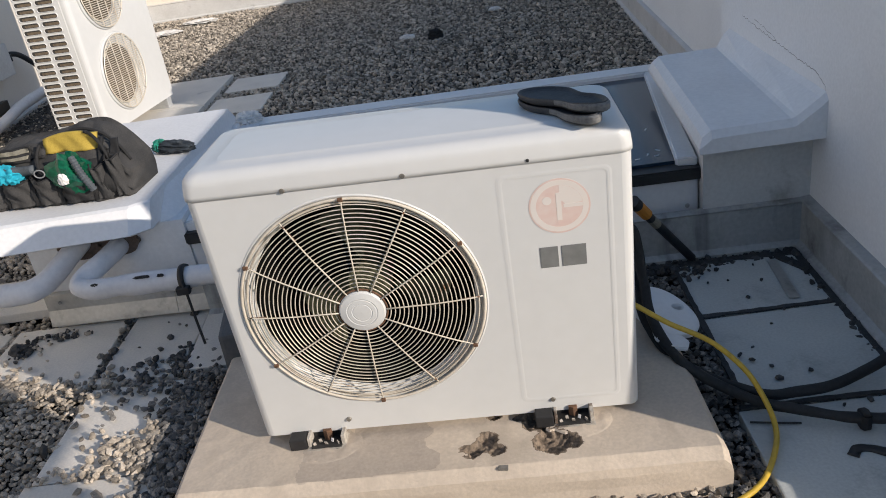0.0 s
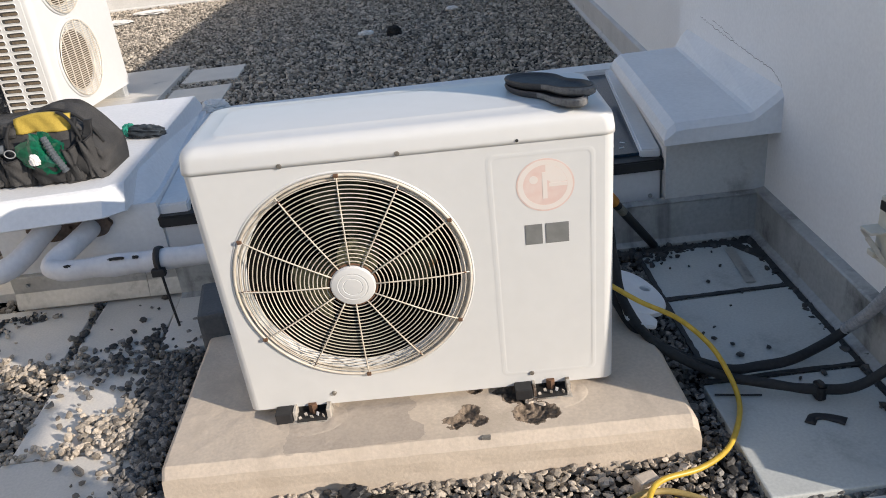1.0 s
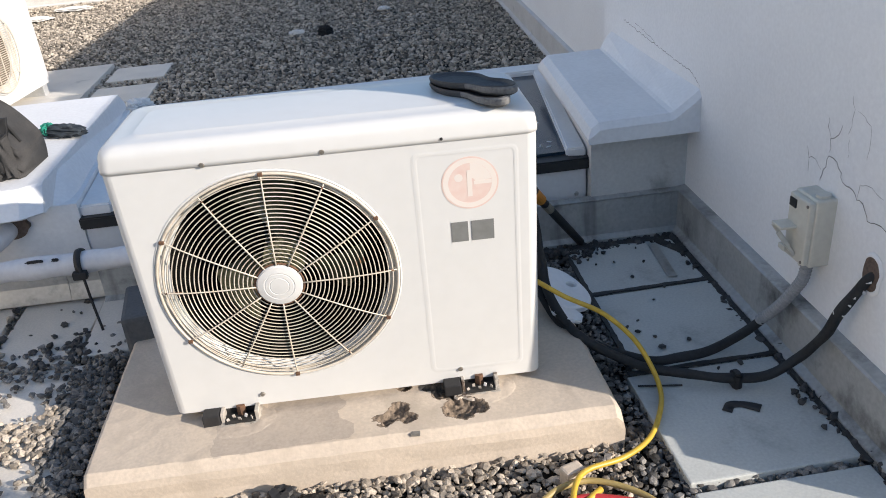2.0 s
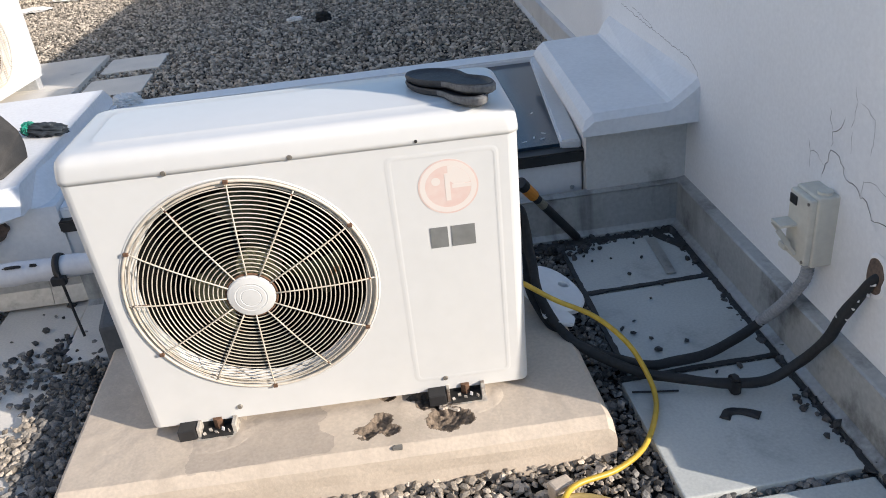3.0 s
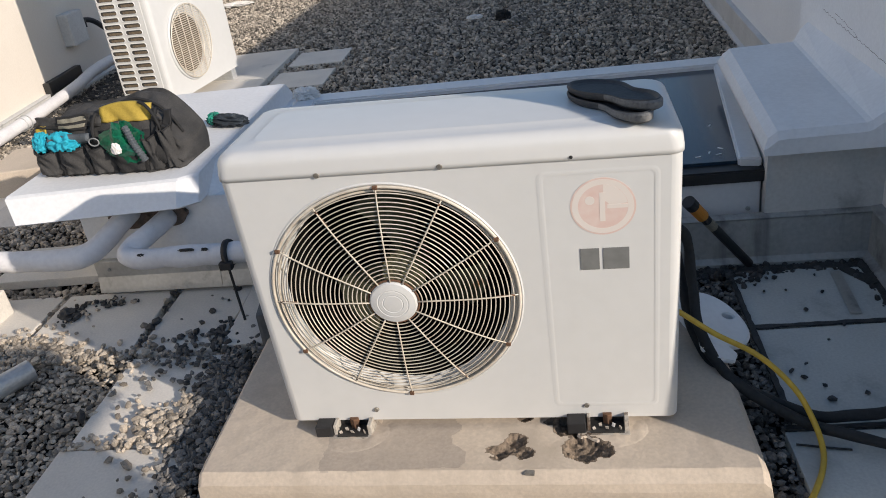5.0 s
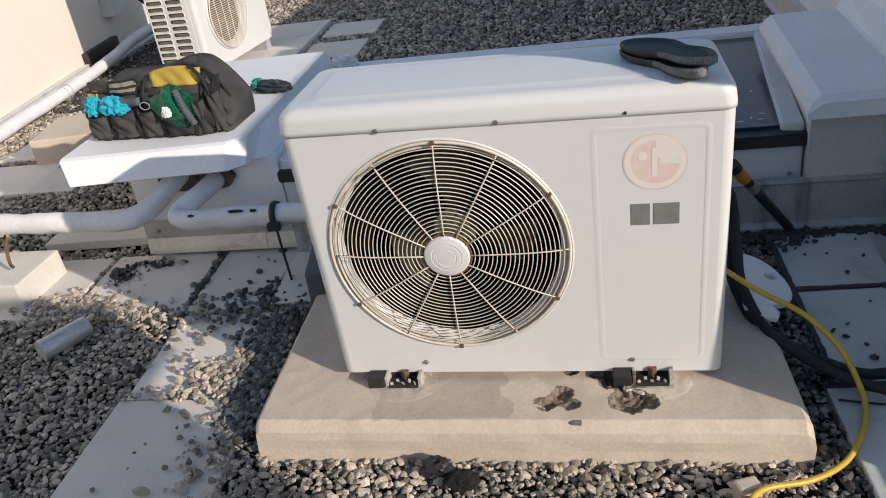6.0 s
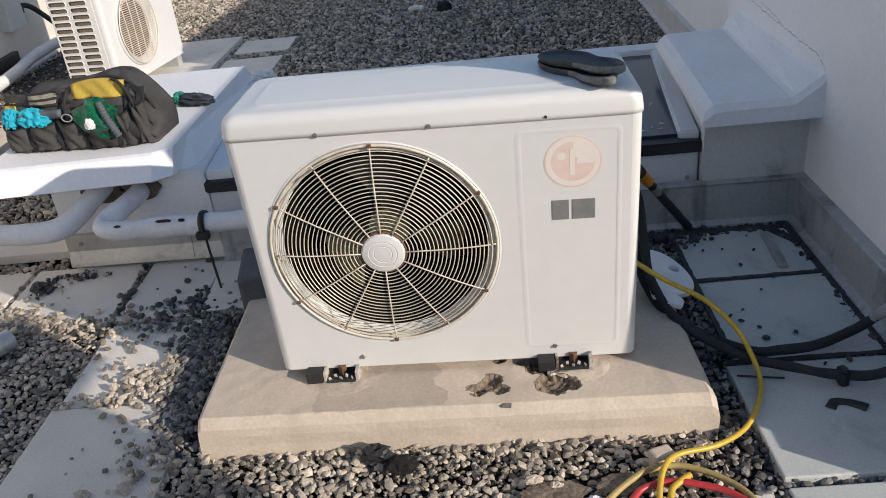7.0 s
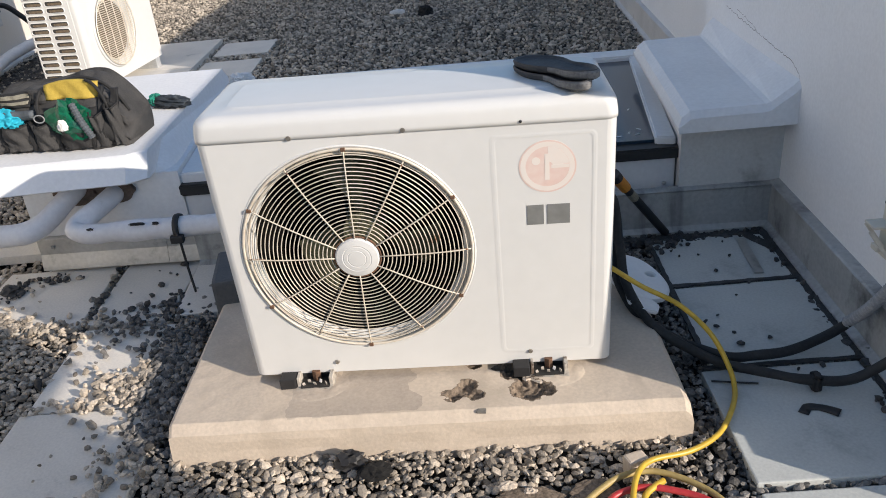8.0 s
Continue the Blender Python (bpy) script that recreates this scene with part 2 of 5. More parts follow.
def spline(points, per=8):
    """Catmull-Rom through the points."""
    p = [Vector(q) for q in points]
    p = [2 * p[0] - p[1]] + p + [2 * p[-1] - p[-2]]
    out = []
    for i in range(1, len(p) - 2):
        for k in range(per):
            t = k / per
            a, b, c, d = p[i - 1], p[i], p[i + 1], p[i + 2]
            out.append(0.5 * ((2 * b) + (c - a) * t + (2 * a - 5 * b + 4 * c - d) * t * t + (3 * b - a - 3 * c + d) * t ** 3))
    out.append(p[-2])
    return out


def tube(points, r, n=12, per=8, ribs=0.0, rough=0.0, smooth_path=True):
    """A tube along a path: vertices and faces. ribs: corrugation depth; rough: lumps."""
    path = spline(points, per) if smooth_path else [Vector(q) for q in points]
    loops, side = [], None
    for i, c in enumerate(path):
        ahead = (path[min(i + 1, len(path) - 1)] - path[max(i - 1, 0)]).normalized()
        side = (side - ahead * side.dot(ahead)).normalized() if side else ahead.orthogonal().normalized()
        up = ahead.cross(side)
        rr = r + (ribs if i % 2 else 0.0)
        lp = []
        for k in range(n):
            a = 2 * math.pi * k / n
            d = side * math.cos(a) + up * math.sin(a)
            q = rr + (rough * noise.noise(c * 14 + d * 0.8) if rough else 0.0)
            lp.append(c + d * q)
        loops.append(lp)
    return loft(loops)


def ring(cx, cy, cz, R, r, n=96, m=6, axis="y"):
    """A torus whose axis is y (or x)."""
    loops = []
    for i in range(n):
        a = 2 * math.pi * i / n
        lp = []
        for k in range(m):
            b = 2 * math.pi * k / m
            q, o = R + r * math.cos(b), r * math.sin(b)
            if axis == "y":
                lp.append((cx + q * math.cos(a), cy + o, cz + q * math.sin(a)))
            else:
                lp.append((cx + o, cy + q * math.cos(a), cz + q * math.sin(a)))
        loops.append(lp)
    loops.append(loops[0])
    return loft(loops, caps=False)


def joined(pieces):
    verts, faces = [], []
    for v, f in pieces:
        k = len(verts)
        verts += v
        faces += [tuple(i + k for i in q) for q in f]
    return verts, faces


def crumple(name, size, material, seed, parent=None, label="", amount=0.45, m=None, freq=3.0, detail=4, smooth=False):
    """A folded cloth or film lump."""
    bm = bmesh.new()
    bmesh.ops.create_icosphere(bm, subdivisions=detail, radius=1.0)
    off = Vector((seed * 3.1, seed * 1.7, seed * 0.9))
    for v in bm.verts:
        d = v.co.normalized()
        ridge = 1 - 2 * abs(noise.noise(d * freq + off))
        k = 1 + amount * (ridge - 0.5) + 0.3 * amount * noise.noise(d * freq * 2.7 + off)
        v.co = Vector((d.x * size[0] * k, d.y * size[1] * k, max(d.z, -0.55) * size[2] * k))
    if m is not None:
        bmesh.ops.transform(bm, matrix=m, verts=bm.verts)
    return part(name, bm, material, parent, label, smooth)


def stones(name, centres, sizes, material, seed, label, category="gravel", squash=0.74):
    """Many small angular stones in one mesh."""
    rng = np.random.default_rng(seed)
    bm = bmesh.new()
    bmesh.ops.create_icosphere(bm, subdivisions=1, radius=1.0)
    bm.verts.ensure_lookup_table()
    base = np.array([v.co[:] for v in bm.verts])
    tri = np.array([[v.index for v in f.verts] for f in bm.faces])
    bm.free()
    n = len(centres)
    pts = base[None] * (1 + rng.uniform(-0.36, 0.24, (n, len(base), 1)))
    stretch = np.stack([rng.uniform(0.8, 1.35, n), rng.uniform(0.65, 1.0, n), rng.uniform(squash - 0.17, squash + 0.15, n)], 1)
    pts = pts * stretch[:, None, :] * np.asarray(sizes)[:, None, None]
    yaw, lean = rng.uniform(0, 2 * np.pi, n), rng.uniform(-0.5, 0.5, n)
    c, s = np.cos(lean)[:, None], np.sin(lean)[:, None]
    x, z = pts[..., 0] * c - pts[..., 2] * s, pts[..., 0] * s + pts[..., 2] * c
    c, s = np.cos(yaw)[:, None], np.sin(yaw)[:, None]
    pts = np.stack([x * c - pts[..., 1] * s, x * s + pts[..., 1] * c, z], -1) + np.asarray(centres)[:, None, :]
    faces = (tri[None] + (np.arange(n) * len(base))[:, None, None]).reshape(-1, 3)
    me = bpy.data.meshes.new(name)
    me.vertices.add(n * len(base))
    me.vertices.foreach_set("co", pts.reshape(-1))
    me.loops.add(faces.size)
    me.loops.foreach_set("vertex_index", faces.reshape(-1).astype(np.int32))
    me.polygons.add(len(faces))
    me.polygons.foreach_set("loop_start", (np.arange(len(faces)) * 3).astype(np.int32))
    me.update(calc_edges=True)
    me.validate()
    me.shade_flat()
    me.materials.append(material)
    return tagged(new(name, me), label, category, "", "stuff")


def screw_head(parent, x, y, z, r=0.006, material=None, name="screw"):
    bm = bm_cyl(r, 0.005, 12, r * 0.75)
    bmesh.ops.rotate(bm, matrix=Matrix.Rotation(radians(90), 3, 'X'), verts=bm.verts)
    bmesh.ops.translate(bm, vec=(x, y, z), verts=bm.verts)
    return part(name, bm, material or M_SCREW, parent)


# ---- the large structure ----
def wall_x(y):
    """The face of the long right-hand wall."""
    return np.where(np.asarray(y) < 3.2, 0.978 + 0.02 * y, 1.0 + 0.05 * y) if isinstance(y, np.ndarray) else (0.978 + 0.02 * y if y < 3.2 else 1.0 + 0.05 * y)


def left_x(y):
    return -3.28 - 0.08 * (y - 4.17)


WALL_TOP = 1.5
ground = structure(part("ground", bm_box(-30, 30, -30, 40, -0.3, -0.036), M_BED), "dark roof membrane under loose grey gravel", "ground")


def east_wall():
    """Parapet beside the unit: level top, unseen near end stepped to shape its shadow."""
    outline = [(0.955, -0.1), (0.955, 1.108), (0.908, 1.114), (0.886, 1.142), (0.872, 1.186), (0.9, 1.2), (0.926, 1.216), (0.942, 1.25), (0.938, EAST_TOP), (3.24, EAST_TOP), (3.24, -0.1)]
    inner = [(wall_x(min(y, 3.19)), y, z) for y, z in outline]
    return loft([inner, [(1.27, y, z) for y, z in outline]])


EAST_TOP = 1.385
v, f = east_wall()
structure(solid("wall_east", v, f, M_WALL), "white rendered parapet wall with hairline cracks")
# unseen foot block, added to shape the shadow edge on the pavers
structure(part("wall_shade_base", bm_prism([(wall_x(0.9) + 0.004, 0.89), (1.27, 0.89), (1.27, 0.955), (wall_x(0.9) + 0.004, 0.955)], -0.1, 0.2), M_WALL), "unseen white block added to shape the wall end's shadow")
structure(part("wall_east_far", bm_prism([(wall_x(3.24), 3.24), (1.6, 3.24), (1.75, 9.8), (wall_x(9.8), 9.8)], -0.1, 1.585), M_WALL), "white rendered parapet wall beyond the kerb")
# unseen wall in three courses, added to cast the shadow on the left gravel
structure(part("wall_shade_near", bm_prism([(1.02, -3.0), (1.27, -3.0), (1.27, -0.07), (1.02, -0.07)], -0.1, 1.12), M_WALL), "unseen plain white wall added to cast the left-hand shadow")
structure(part("wall_shade_near_upper", bm_prism([(1.02, -3.0), (1.27, -3.0), (1.27, 0.12), (1.02, 0.12)], 1.12, 1.31), M_WALL), "unseen upper course added to shape the left-hand shadow")
structure(part("wall_shade_near_top", bm_prism([(1.02, -3.0), (1.27, -3.0), (1.27, 0.02), (1.02, 0.02)], 1.31, 1.42), M_WALL), "unseen top course added to shape the left-hand shadow")
structure(part("wall_west", bm_prism([(left_x(-3) - 0.25, -3.0), (left_x(-3), -3.0), (left_x(9.8), 9.8), (left_x(9.8) - 0.25, 9.8)], -0.1, WALL_TOP + 0.6), M_WALL_SUN), "sunlit cream rendered parapet wall")
structure(part("wall_north", bm_prism([(left_x(9.8), 9.75), (1.75, 9.75), (1.75, 10.0), (left_x(9.8), 10.0)], -0.1, WALL_TOP), M_WALL_SUN), "cream rendered parapet wall closing the roof")
structure(part("wall_south", bm_prism([(left_x(-3), -3.25), (1.27, -3.25), (1.27, -3.0), (left_x(-3), -3.0)], -0.1, WALL_TOP), M_WALL), "plain white rendered wall")


def flashing(name, a, b, height, thick, material, label, kick=0.02):
    """A folded metal strip along the foot of a wall, from a to b (plan), on the left-hand side of that line."""
    d = Vector((b[0] - a[0], b[1] - a[1])).normalized()
    nrm = Vector((-d.y, d.x))
    steps = max(2, int((Vector(b) - Vector(a)).length / 0.05))
    loops = []
    for i in range(steps + 1):
        c = Vector(a) + (Vector(b) - Vector(a)) * (i / steps)
        w = 0.0025 * noise.noise(Vector((c.x * 3, c.y * 3, height)))
        sect = [(-0.004, -0.04), (thick + kick, -0.04), (thick + kick, 0.008), (thick, 0.02), (thick + w, height - 0.012), (thick + 0.006, height - 0.004), (thick, height), (-0.004, height + 0.004)]
        loops.append([(c.x + nrm.x * o, c.y + nrm.y * o, z) for o, z in sect])
    v, f = loft(loops)
    return structure(solid(name, v, f, material), label, "flashing")


flashing("trim_east", (wall_x(0.98), 0.98), (wall_x(2.3), 2.3), 0.162, 0.03, M_FLASH, "grey metal flashing strip along the wall foot")
flashing("trim_east_far", (wall_x(3.7), 3.7), (wall_x(9.7), 9.7), 0.16, 0.022, M_FLASH_PALE, "pale flashing strip along the far wall foot")
flashing("trim_north", (1.48, 9.748), (left_x(9.7), 9.748), 0.2, 0.03, M_FLASH_PALE, "pale flashing strip below the cream wall")
flashing("trim_west", (left_x(9.7), 9.7), (left_x(-2.9), -2.9), 0.09, 0.03, M_FLASH_PALE, "pale flashing strip below the sunlit wall")
flashing("trim_kerb", (1.03, 2.285), (-0.98, 2.325), 0.158, 0.016, M_FLASH, "weathered grey flashing along the kerb foot")

# the kerb that crosses the roof: wing wall and capping, skylight kerb, duct kerb
wing = structure(part("wall_wing", bm_prism([(0.69, 2.29), (1.035, 2.285), (1.055, 3.25), (0.79, 3.25)], -0.1, 0.40), M_RAW), "bare grey rendered upstand under the capping")


def capping():
    """Membrane-covered cap: drip lip, bevelled side, flat top, fillet up to the wall."""
    rows = []
    for y, k in ((2.195, 0), (2.215, 1), (2.7, 1), (3.13, 1), (3.17, 0)):
        s = (y - 2.2) * 0.075
        top = 0.0 if k else -0.02
        wx = wall_x(y) + 0.004
        prof = [(0.655 + s, 0.385), (0.652 + s, 0.402), (0.665 + s, 0.43 + top), (0.69 + s, 0.45 + top), (0.72 + s, 0.452 + top),
                (0.925 + s * 0.9, 0.452 + top), (0.94 + s * 0.8, 0.458 + top), (wx - 0.02, 0.505 + top), (wx, 0.525 + top), (wx, 0.385)]
        rows.append([(x, y + 0.006 * noise.noise(Vector((x * 5, y, z * 5))), z + 0.004 * noise.noise(Vector((x * 4, y * 4, 1)))) for x, z in prof])
    return loft(rows)


v, f = capping()
structure(solid("capping", v, f, M_CAP, None, "", False), "pale grey membrane-covered concrete capping", "capping")

# skylight: white metal kerb, dark glazing, white frame bars
sk = thing("skylight", pose(0, 0, 0), "low rooflight with dark tinted glazing and white frame", "skylight")
part("kerb", bm_prism([(-1.0, 2.365), (0.69, 2.345), (0.83, 3.52), (-1.06, 3.56)], 0.0, 0.262, 0.006), M_WHITE, sk, "white coated metal kerb")
part("glazing", bm_prism([(-0.93, 2.40), (0.645, 2.385), (0.775, 3.42), (-1.0, 3.46)], 0.262, 0.300, 0.003), M_GLASS, sk, "dark blue-grey tinted pane")
part("drip_edge", bm_prism([(-1.005, 2.345), (0.70, 2.325), (0.704, 2.40), (-1.008, 2.42)], 0.250, 0.290, 0.005), M_DARK, sk, "dark front trim")
part("frame_bar", bm_prism([(0.625, 2.365), (0.69, 2.35), (0.83, 3.46), (0.765, 3.44)], 0.285, 0.318, 0.006), M_WHITE, sk)
part("frame_bar", bm_prism([(-1.0, 2.37), (-0.90, 2.37), (-0.97, 3.46), (-1.07, 3.46)], 0.285, 0.325, 0.006), M_WHITE, sk)
part("frame_bar", bm_prism([(-1.07, 3.44), (0.84, 3.40), (0.845, 3.52), (-1.07, 3.56)], 0.25, 0.322, 0.008), M_WHITE, sk)
for fx_, fy_, a in ((0.585, 2.45, 20), (0.56, 2.47, 70), (0.6, 2.5, 140), (0.52, 2.44, 10), (0.61, 2.72, 60), (0.47, 2.55, 100)):
    part("paint_fleck", bm_box(-0.009, 0.009, -0.0025, 0.0025, 0, 0.0015), M_WHITE, sk, "white paint fleck").matrix_basis = pose(fx_, fy_, 0.3, 0, 0, a)
screw_head(sk, 0.655, 2.342, 0.155, 0.008, M_FLASH)
screw_head(sk, 0.45, 2.344, 0.155, 0.008, M_FLASH)

# duct kerb with its overhanging hood
structure(part("wall_duct", bm_prism([(-1.56, 2.37), (-1.0, 2.36), (-1.06, 3.45), (-1.62, 3.45)], -0.05, 0.34), M_CAP), "grey-white membrane-covered duct kerb", "kerb")


def duct_sheet(x0, x1):
    """Folded sheet: upright upper half, lower half kicked outwards, a turned bottom edge."""
    loops = []
    for i in range(13):
        x = x0 + (x1 - x0) * i / 12
        w = 0.002 * noise.noise(Vector((x * 9, 1, 3)))
        y = 2.352 - 0.02 * (x + 1.3)
        sect = [(y + 0.012, 0.132), (y - 0.004, 0.13), (y - 0.008 + w, 0.126), (y - 0.01 + w, 0.07), (y - 0.022 + w, 0.03), (y - 0.026 + w, 0.014), (y - 0.02 + w, 0.013), (y - 0.004, 0.068), (y + 0.012, 0.12)]
        loops.append([(x, p, q) for p, q in sect])
    return loft(loops)


for x0, x1, nm in ((-1.555, -1.095, "trim_duct"), (-1.093, -0.985, "trim_duct_end")):
    v, f = duct_sheet(x0, x1)
    sheet = structure(solid(nm, v, f, M_FLASH_MID), "dull grey folded metal flashing on the duct kerb foot", "flashing")
    for sx in ((-1.5, -1.13) if x0 < -1.2 else (-1.03,)):
        screw_head(sheet, sx, 2.34, 0.1, 0.007, M_FLASH)


def hood():
    """A thick capping slab with a splayed front and a mitred right-hand end."""
    rows = []
    for x, k in ((-1.735, 0.0), (-1.72, 1.0), (-1.42, 1.0), (-1.135, 1.0), (-1.075, 0.35)):
        z0, z1 = 0.345, 0.43 if x > -1.7 else 0.345 + 0.085 * max(k, 0.5)
        yf = 2.225 + (0.0 if k == 1.0 else 0.06 * (1 - k))
        s = 0.06 * (x + 1.4)
        prof = [(yf + 0.015 + s, z0), (yf + s, z0 + 0.008), (yf + 0.055 + s, z1 - 0.006), (yf + 0.07 + s, z1), (3.38, z1), (3.46, z1 - 0.06), (3.46, z0)]
        rows.append([(x + (0.045 if x < -1.7 and z < z0 + 0.01 else 0.0), y, z) for y, z in prof])
    return loft(rows)


v, f = hood()
structure(solid("duct_hood", v, f, M_CAP), "pale membrane-covered hood slab over the duct kerb", "hood")


def membrane():
    """The sheet that drapes from the hood's end down to the rooflight frame."""
    rows = []
    for i in range(25):
        y = 2.365 + 1.01 * i / 24
        k = min(1.0, i / 3)
        prof = [(-1.16, 0.2), (-1.15, 0.35 + 0.076 * k), (-1.09, 0.345 + 0.081 * k), (-1.068, 0.34 + 0.076 * k), (-1.045, 0.335 + 0.055 * k), (-1.025, 0.33 + 0.022 * k), (-1.008, 0.322), (-1.004, 0.2)]
        s = -0.055 * (y - 2.365)
        rows.append([(x + s, y + 0.006 * noise.noise(Vector((x * 6, y, z * 5))), z + (0.006 * noise.noise(Vector((x * 9, y * 5, 2))) if z > 0.3 else 0)) for x, z in prof])
    return loft(rows)


v, f = membrane()
structure(solid("trim_membrane", v, f, M_CAP, None, "", True), "pale membrane draped from the hood to the rooflight", "membrane")
# dark openings where the pipes leave the duct
for hx, hz, rx_, rz_ in ((-1.36, 0.293, 0.075, 0.045), (-1.225, 0.293, 0.068, 0.046)):
    ov = [[(hx + rx_ * q * math.cos(2 * math.pi * i / 28) * (1 + 0.1 * math.sin(5 * i)), yy, hz + rz_ * q * math.sin(2 * math.pi * i / 28)) for i in range(28)] for q, yy in ((1.0, 2.345), (1.0, 2.385))]
    v, f = loft(ov)
    structure(solid("pipe_opening", v, f, M_HOLE), "dark rough opening in the duct kerb round a pipe", "opening")


# ---- paving slabs ----
pavement = structure(new("pavement"), "loose square concrete pavers laid on gravel", "paving")


def paver(x0, x1, y0, y1, z1=0.0, t=0.035, material=M_SLAB, rot=0.0, ragged=0.0):
    bm = bm_box(x0 - (x0 + x1) / 2, (x1 - x0) / 2, y0 - (y0 + y1) / 2, (y1 - y0) / 2, -t, 0, 0.004, 2)
    ob = part("paving_slab", bm, material, pavement)
    ob.location = ((x0 + x1) / 2, (y0 + y1) / 2, z1)
    ob.rotation_euler = (radians(random.uniform(-0.4, 0.4)), radians(random.uniform(-0.4, 0.4)), radians(rot))
    return ob


for x0, x1, y0, y1, z in ((-1.685, -1.282, 1.945, 2.35, 0.0), (-1.255, -0.99, 1.955, 2.352, 0.0), (-2.11, -1.712, 1.96, 2.36, -0.004),
                          (-1.252, -0.85, 1.525, 1.93, -0.004), (-1.262, -0.86, 1.105, 1.512, 0.0),
                          (-1.26, -0.86, 0.68, 1.08, -0.003), (-2.05, -1.60, 2.44, 2.72, 0.03), (-2.95, -2.55, 3.05, 3.42, 0.0),
                          (-2.98, -2.6, 3.5, 3.86, 0.0), (-2.6, -2.3, 3.05, 3.35, -0.002)):
    paver(x0, x1, y0, y1, z, rot=random.uniform(-0.6, 0.6))
for x0, x1, y0, y1 in ((0.575, 0.955, 1.925, 2.225), (0.565, 0.955, 1.508, 1.905), (0.54, 0.94, 1.092, 1.49), (0.54, 0.94, 0.67, 1.066), (0.12, 0.50, 0.66, 1.052)):
    # pavers in the wall's shade take the darker painted colour
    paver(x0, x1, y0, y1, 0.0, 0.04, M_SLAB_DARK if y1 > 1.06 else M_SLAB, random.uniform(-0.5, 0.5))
for x0, x1, y0, y1, z in ((-1.765, -1.362, 4.98, 5.385, 0.0), (-1.76, -1.357, 5.565, 5.965, 0.0), (-2.62, -1.80, 4.35, 5.2, 0.02), (-2.62, -1.80, 5.21, 6.05, 0.02)):
    paver(x0, x1, y0, y1, z, 0.05)

# ---- gravel ----
KEEP_OUT = [(-1.685, -1.282, 1.945, 2.35), (-1.255, -0.80, 1.955, 2.352), (-2.11, -1.712, 1.96, 2.36), (-1.252, -0.85, 1.525, 1.93), (-1.262, -0.86, 1.105, 1.512),
            (-1.26, -0.86, 0.68, 1.08), (0.575, 0.955, 1.925, 2.225), (0.565, 0.955, 1.508, 1.905), (0.54, 0.94, 1.092, 1.49), (0.54, 0.94, 0.67, 1.066), (0.12, 0.5, 0.66, 1.052),
            (-0.77, 0.45, 1.285, 1.84), (-1.05, 0.8, 2.34, 3.54), (-1.6, -0.9, 2.36, 3.46), (0.68, 1.2, 2.28, 3.26), (-2.05, -1.60, 2.44, 2.72),
            (-1.765, -1.362, 4.98, 5.385), (-1.76, -1.357, 5.565, 5.965), (-2.62, -1.80, 4.35, 6.05), (-2.95, -2.55, 3.05, 3.42), (-2.98, -2.6, 3.5, 3.86), (-2.6, -2.3, 3.05, 3.35)]


def scatter(x0, x1, y0, y1, step, seed, layers, top, inset=0.006):
    rng = np.random.default_rng(seed)
    out = []
    for k in range(layers):
        gx, gy = np.meshgrid(np.arange(x0, x1, step), np.arange(y0, y1, step))
        p = np.stack([gx.ravel(), gy.ravel()], 1) + rng.uniform(-0.5, 0.5, (gx.size, 2)) * step
        z = top - (layers - 1 - k) * 0.014 + rng.uniform(-0.006, 0.005, len(p))
        out.append(np.c_[p, z])
    p = np.concatenate(out)
    ok = (p[:, 0] < wall_x(p[:, 1]) - 0.02) & ~((p[:, 0] > 0.93) & (p[:, 1] < 2.3)) & (p[:, 0] > left_x(p[:, 1]) + 0.02)
    for a, b, c, d in KEEP_OUT:
        ok &= ~((p[:, 0] > a + inset) & (p[:, 0] < b - inset) & (p[:, 1] > c + inset) & (p[:, 1] < d - inset))
    return p[ok]


near = scatter(-2.5, 1.06, 0.55, 2.36, 0.0172, 11, 2, -0.012)
rng = np.random.default_rng(12)
# damp selects stones painted darker where the unit and wall cast shade
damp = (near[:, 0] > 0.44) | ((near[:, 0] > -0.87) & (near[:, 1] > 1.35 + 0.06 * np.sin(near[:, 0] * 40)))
dry = near[~damp]
stones("gravel", dry, rng.gamma(8, 0.00115, len(dry)).clip(0.005, 0.0165), M_STONE, 1, "loose angular grey gravel around the pavers", squash=0.55)
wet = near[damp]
stones("damp_gravel", wet, rng.gamma(8, 0.00115, len(wet)).clip(0.005, 0.0165), M_STONE_SHADE, 9, "gravel painted darker for the shade beside the plinth", squash=0.55)
side = scatter(-3.5, -1.55, 2.3, 4.6, 0.02, 13, 1, -0.014)
stones("gravel", side, rng.gamma(8, 0.0014, len(side)).clip(0.006, 0.02), M_STONE, 2, "loose grey gravel beside the sunlit wall")
far = scatter(-3.8, 1.45, 3.5, 9.75, 0.0235, 14, 1, -0.012)
stones("gravel", far, rng.gamma(9, 0.0014, len(far)).clip(0.007, 0.022), M_STONE_FAR, 3, "wide bed of fine grey gravel")

behind = np.concatenate([scatter(-2.75, 1.0, -2.95, 0.55, 0.03, 15, 1, -0.016), scatter(-2.95, -2.5, 0.55, 2.3, 0.03, 16, 1, -0.016)])
stones("gravel", behind, rng.gamma(8, 0.0019, len(behind)).clip(0.008, 0.024), M_STONE, 12, "loose grey gravel covering the rest of the roof")

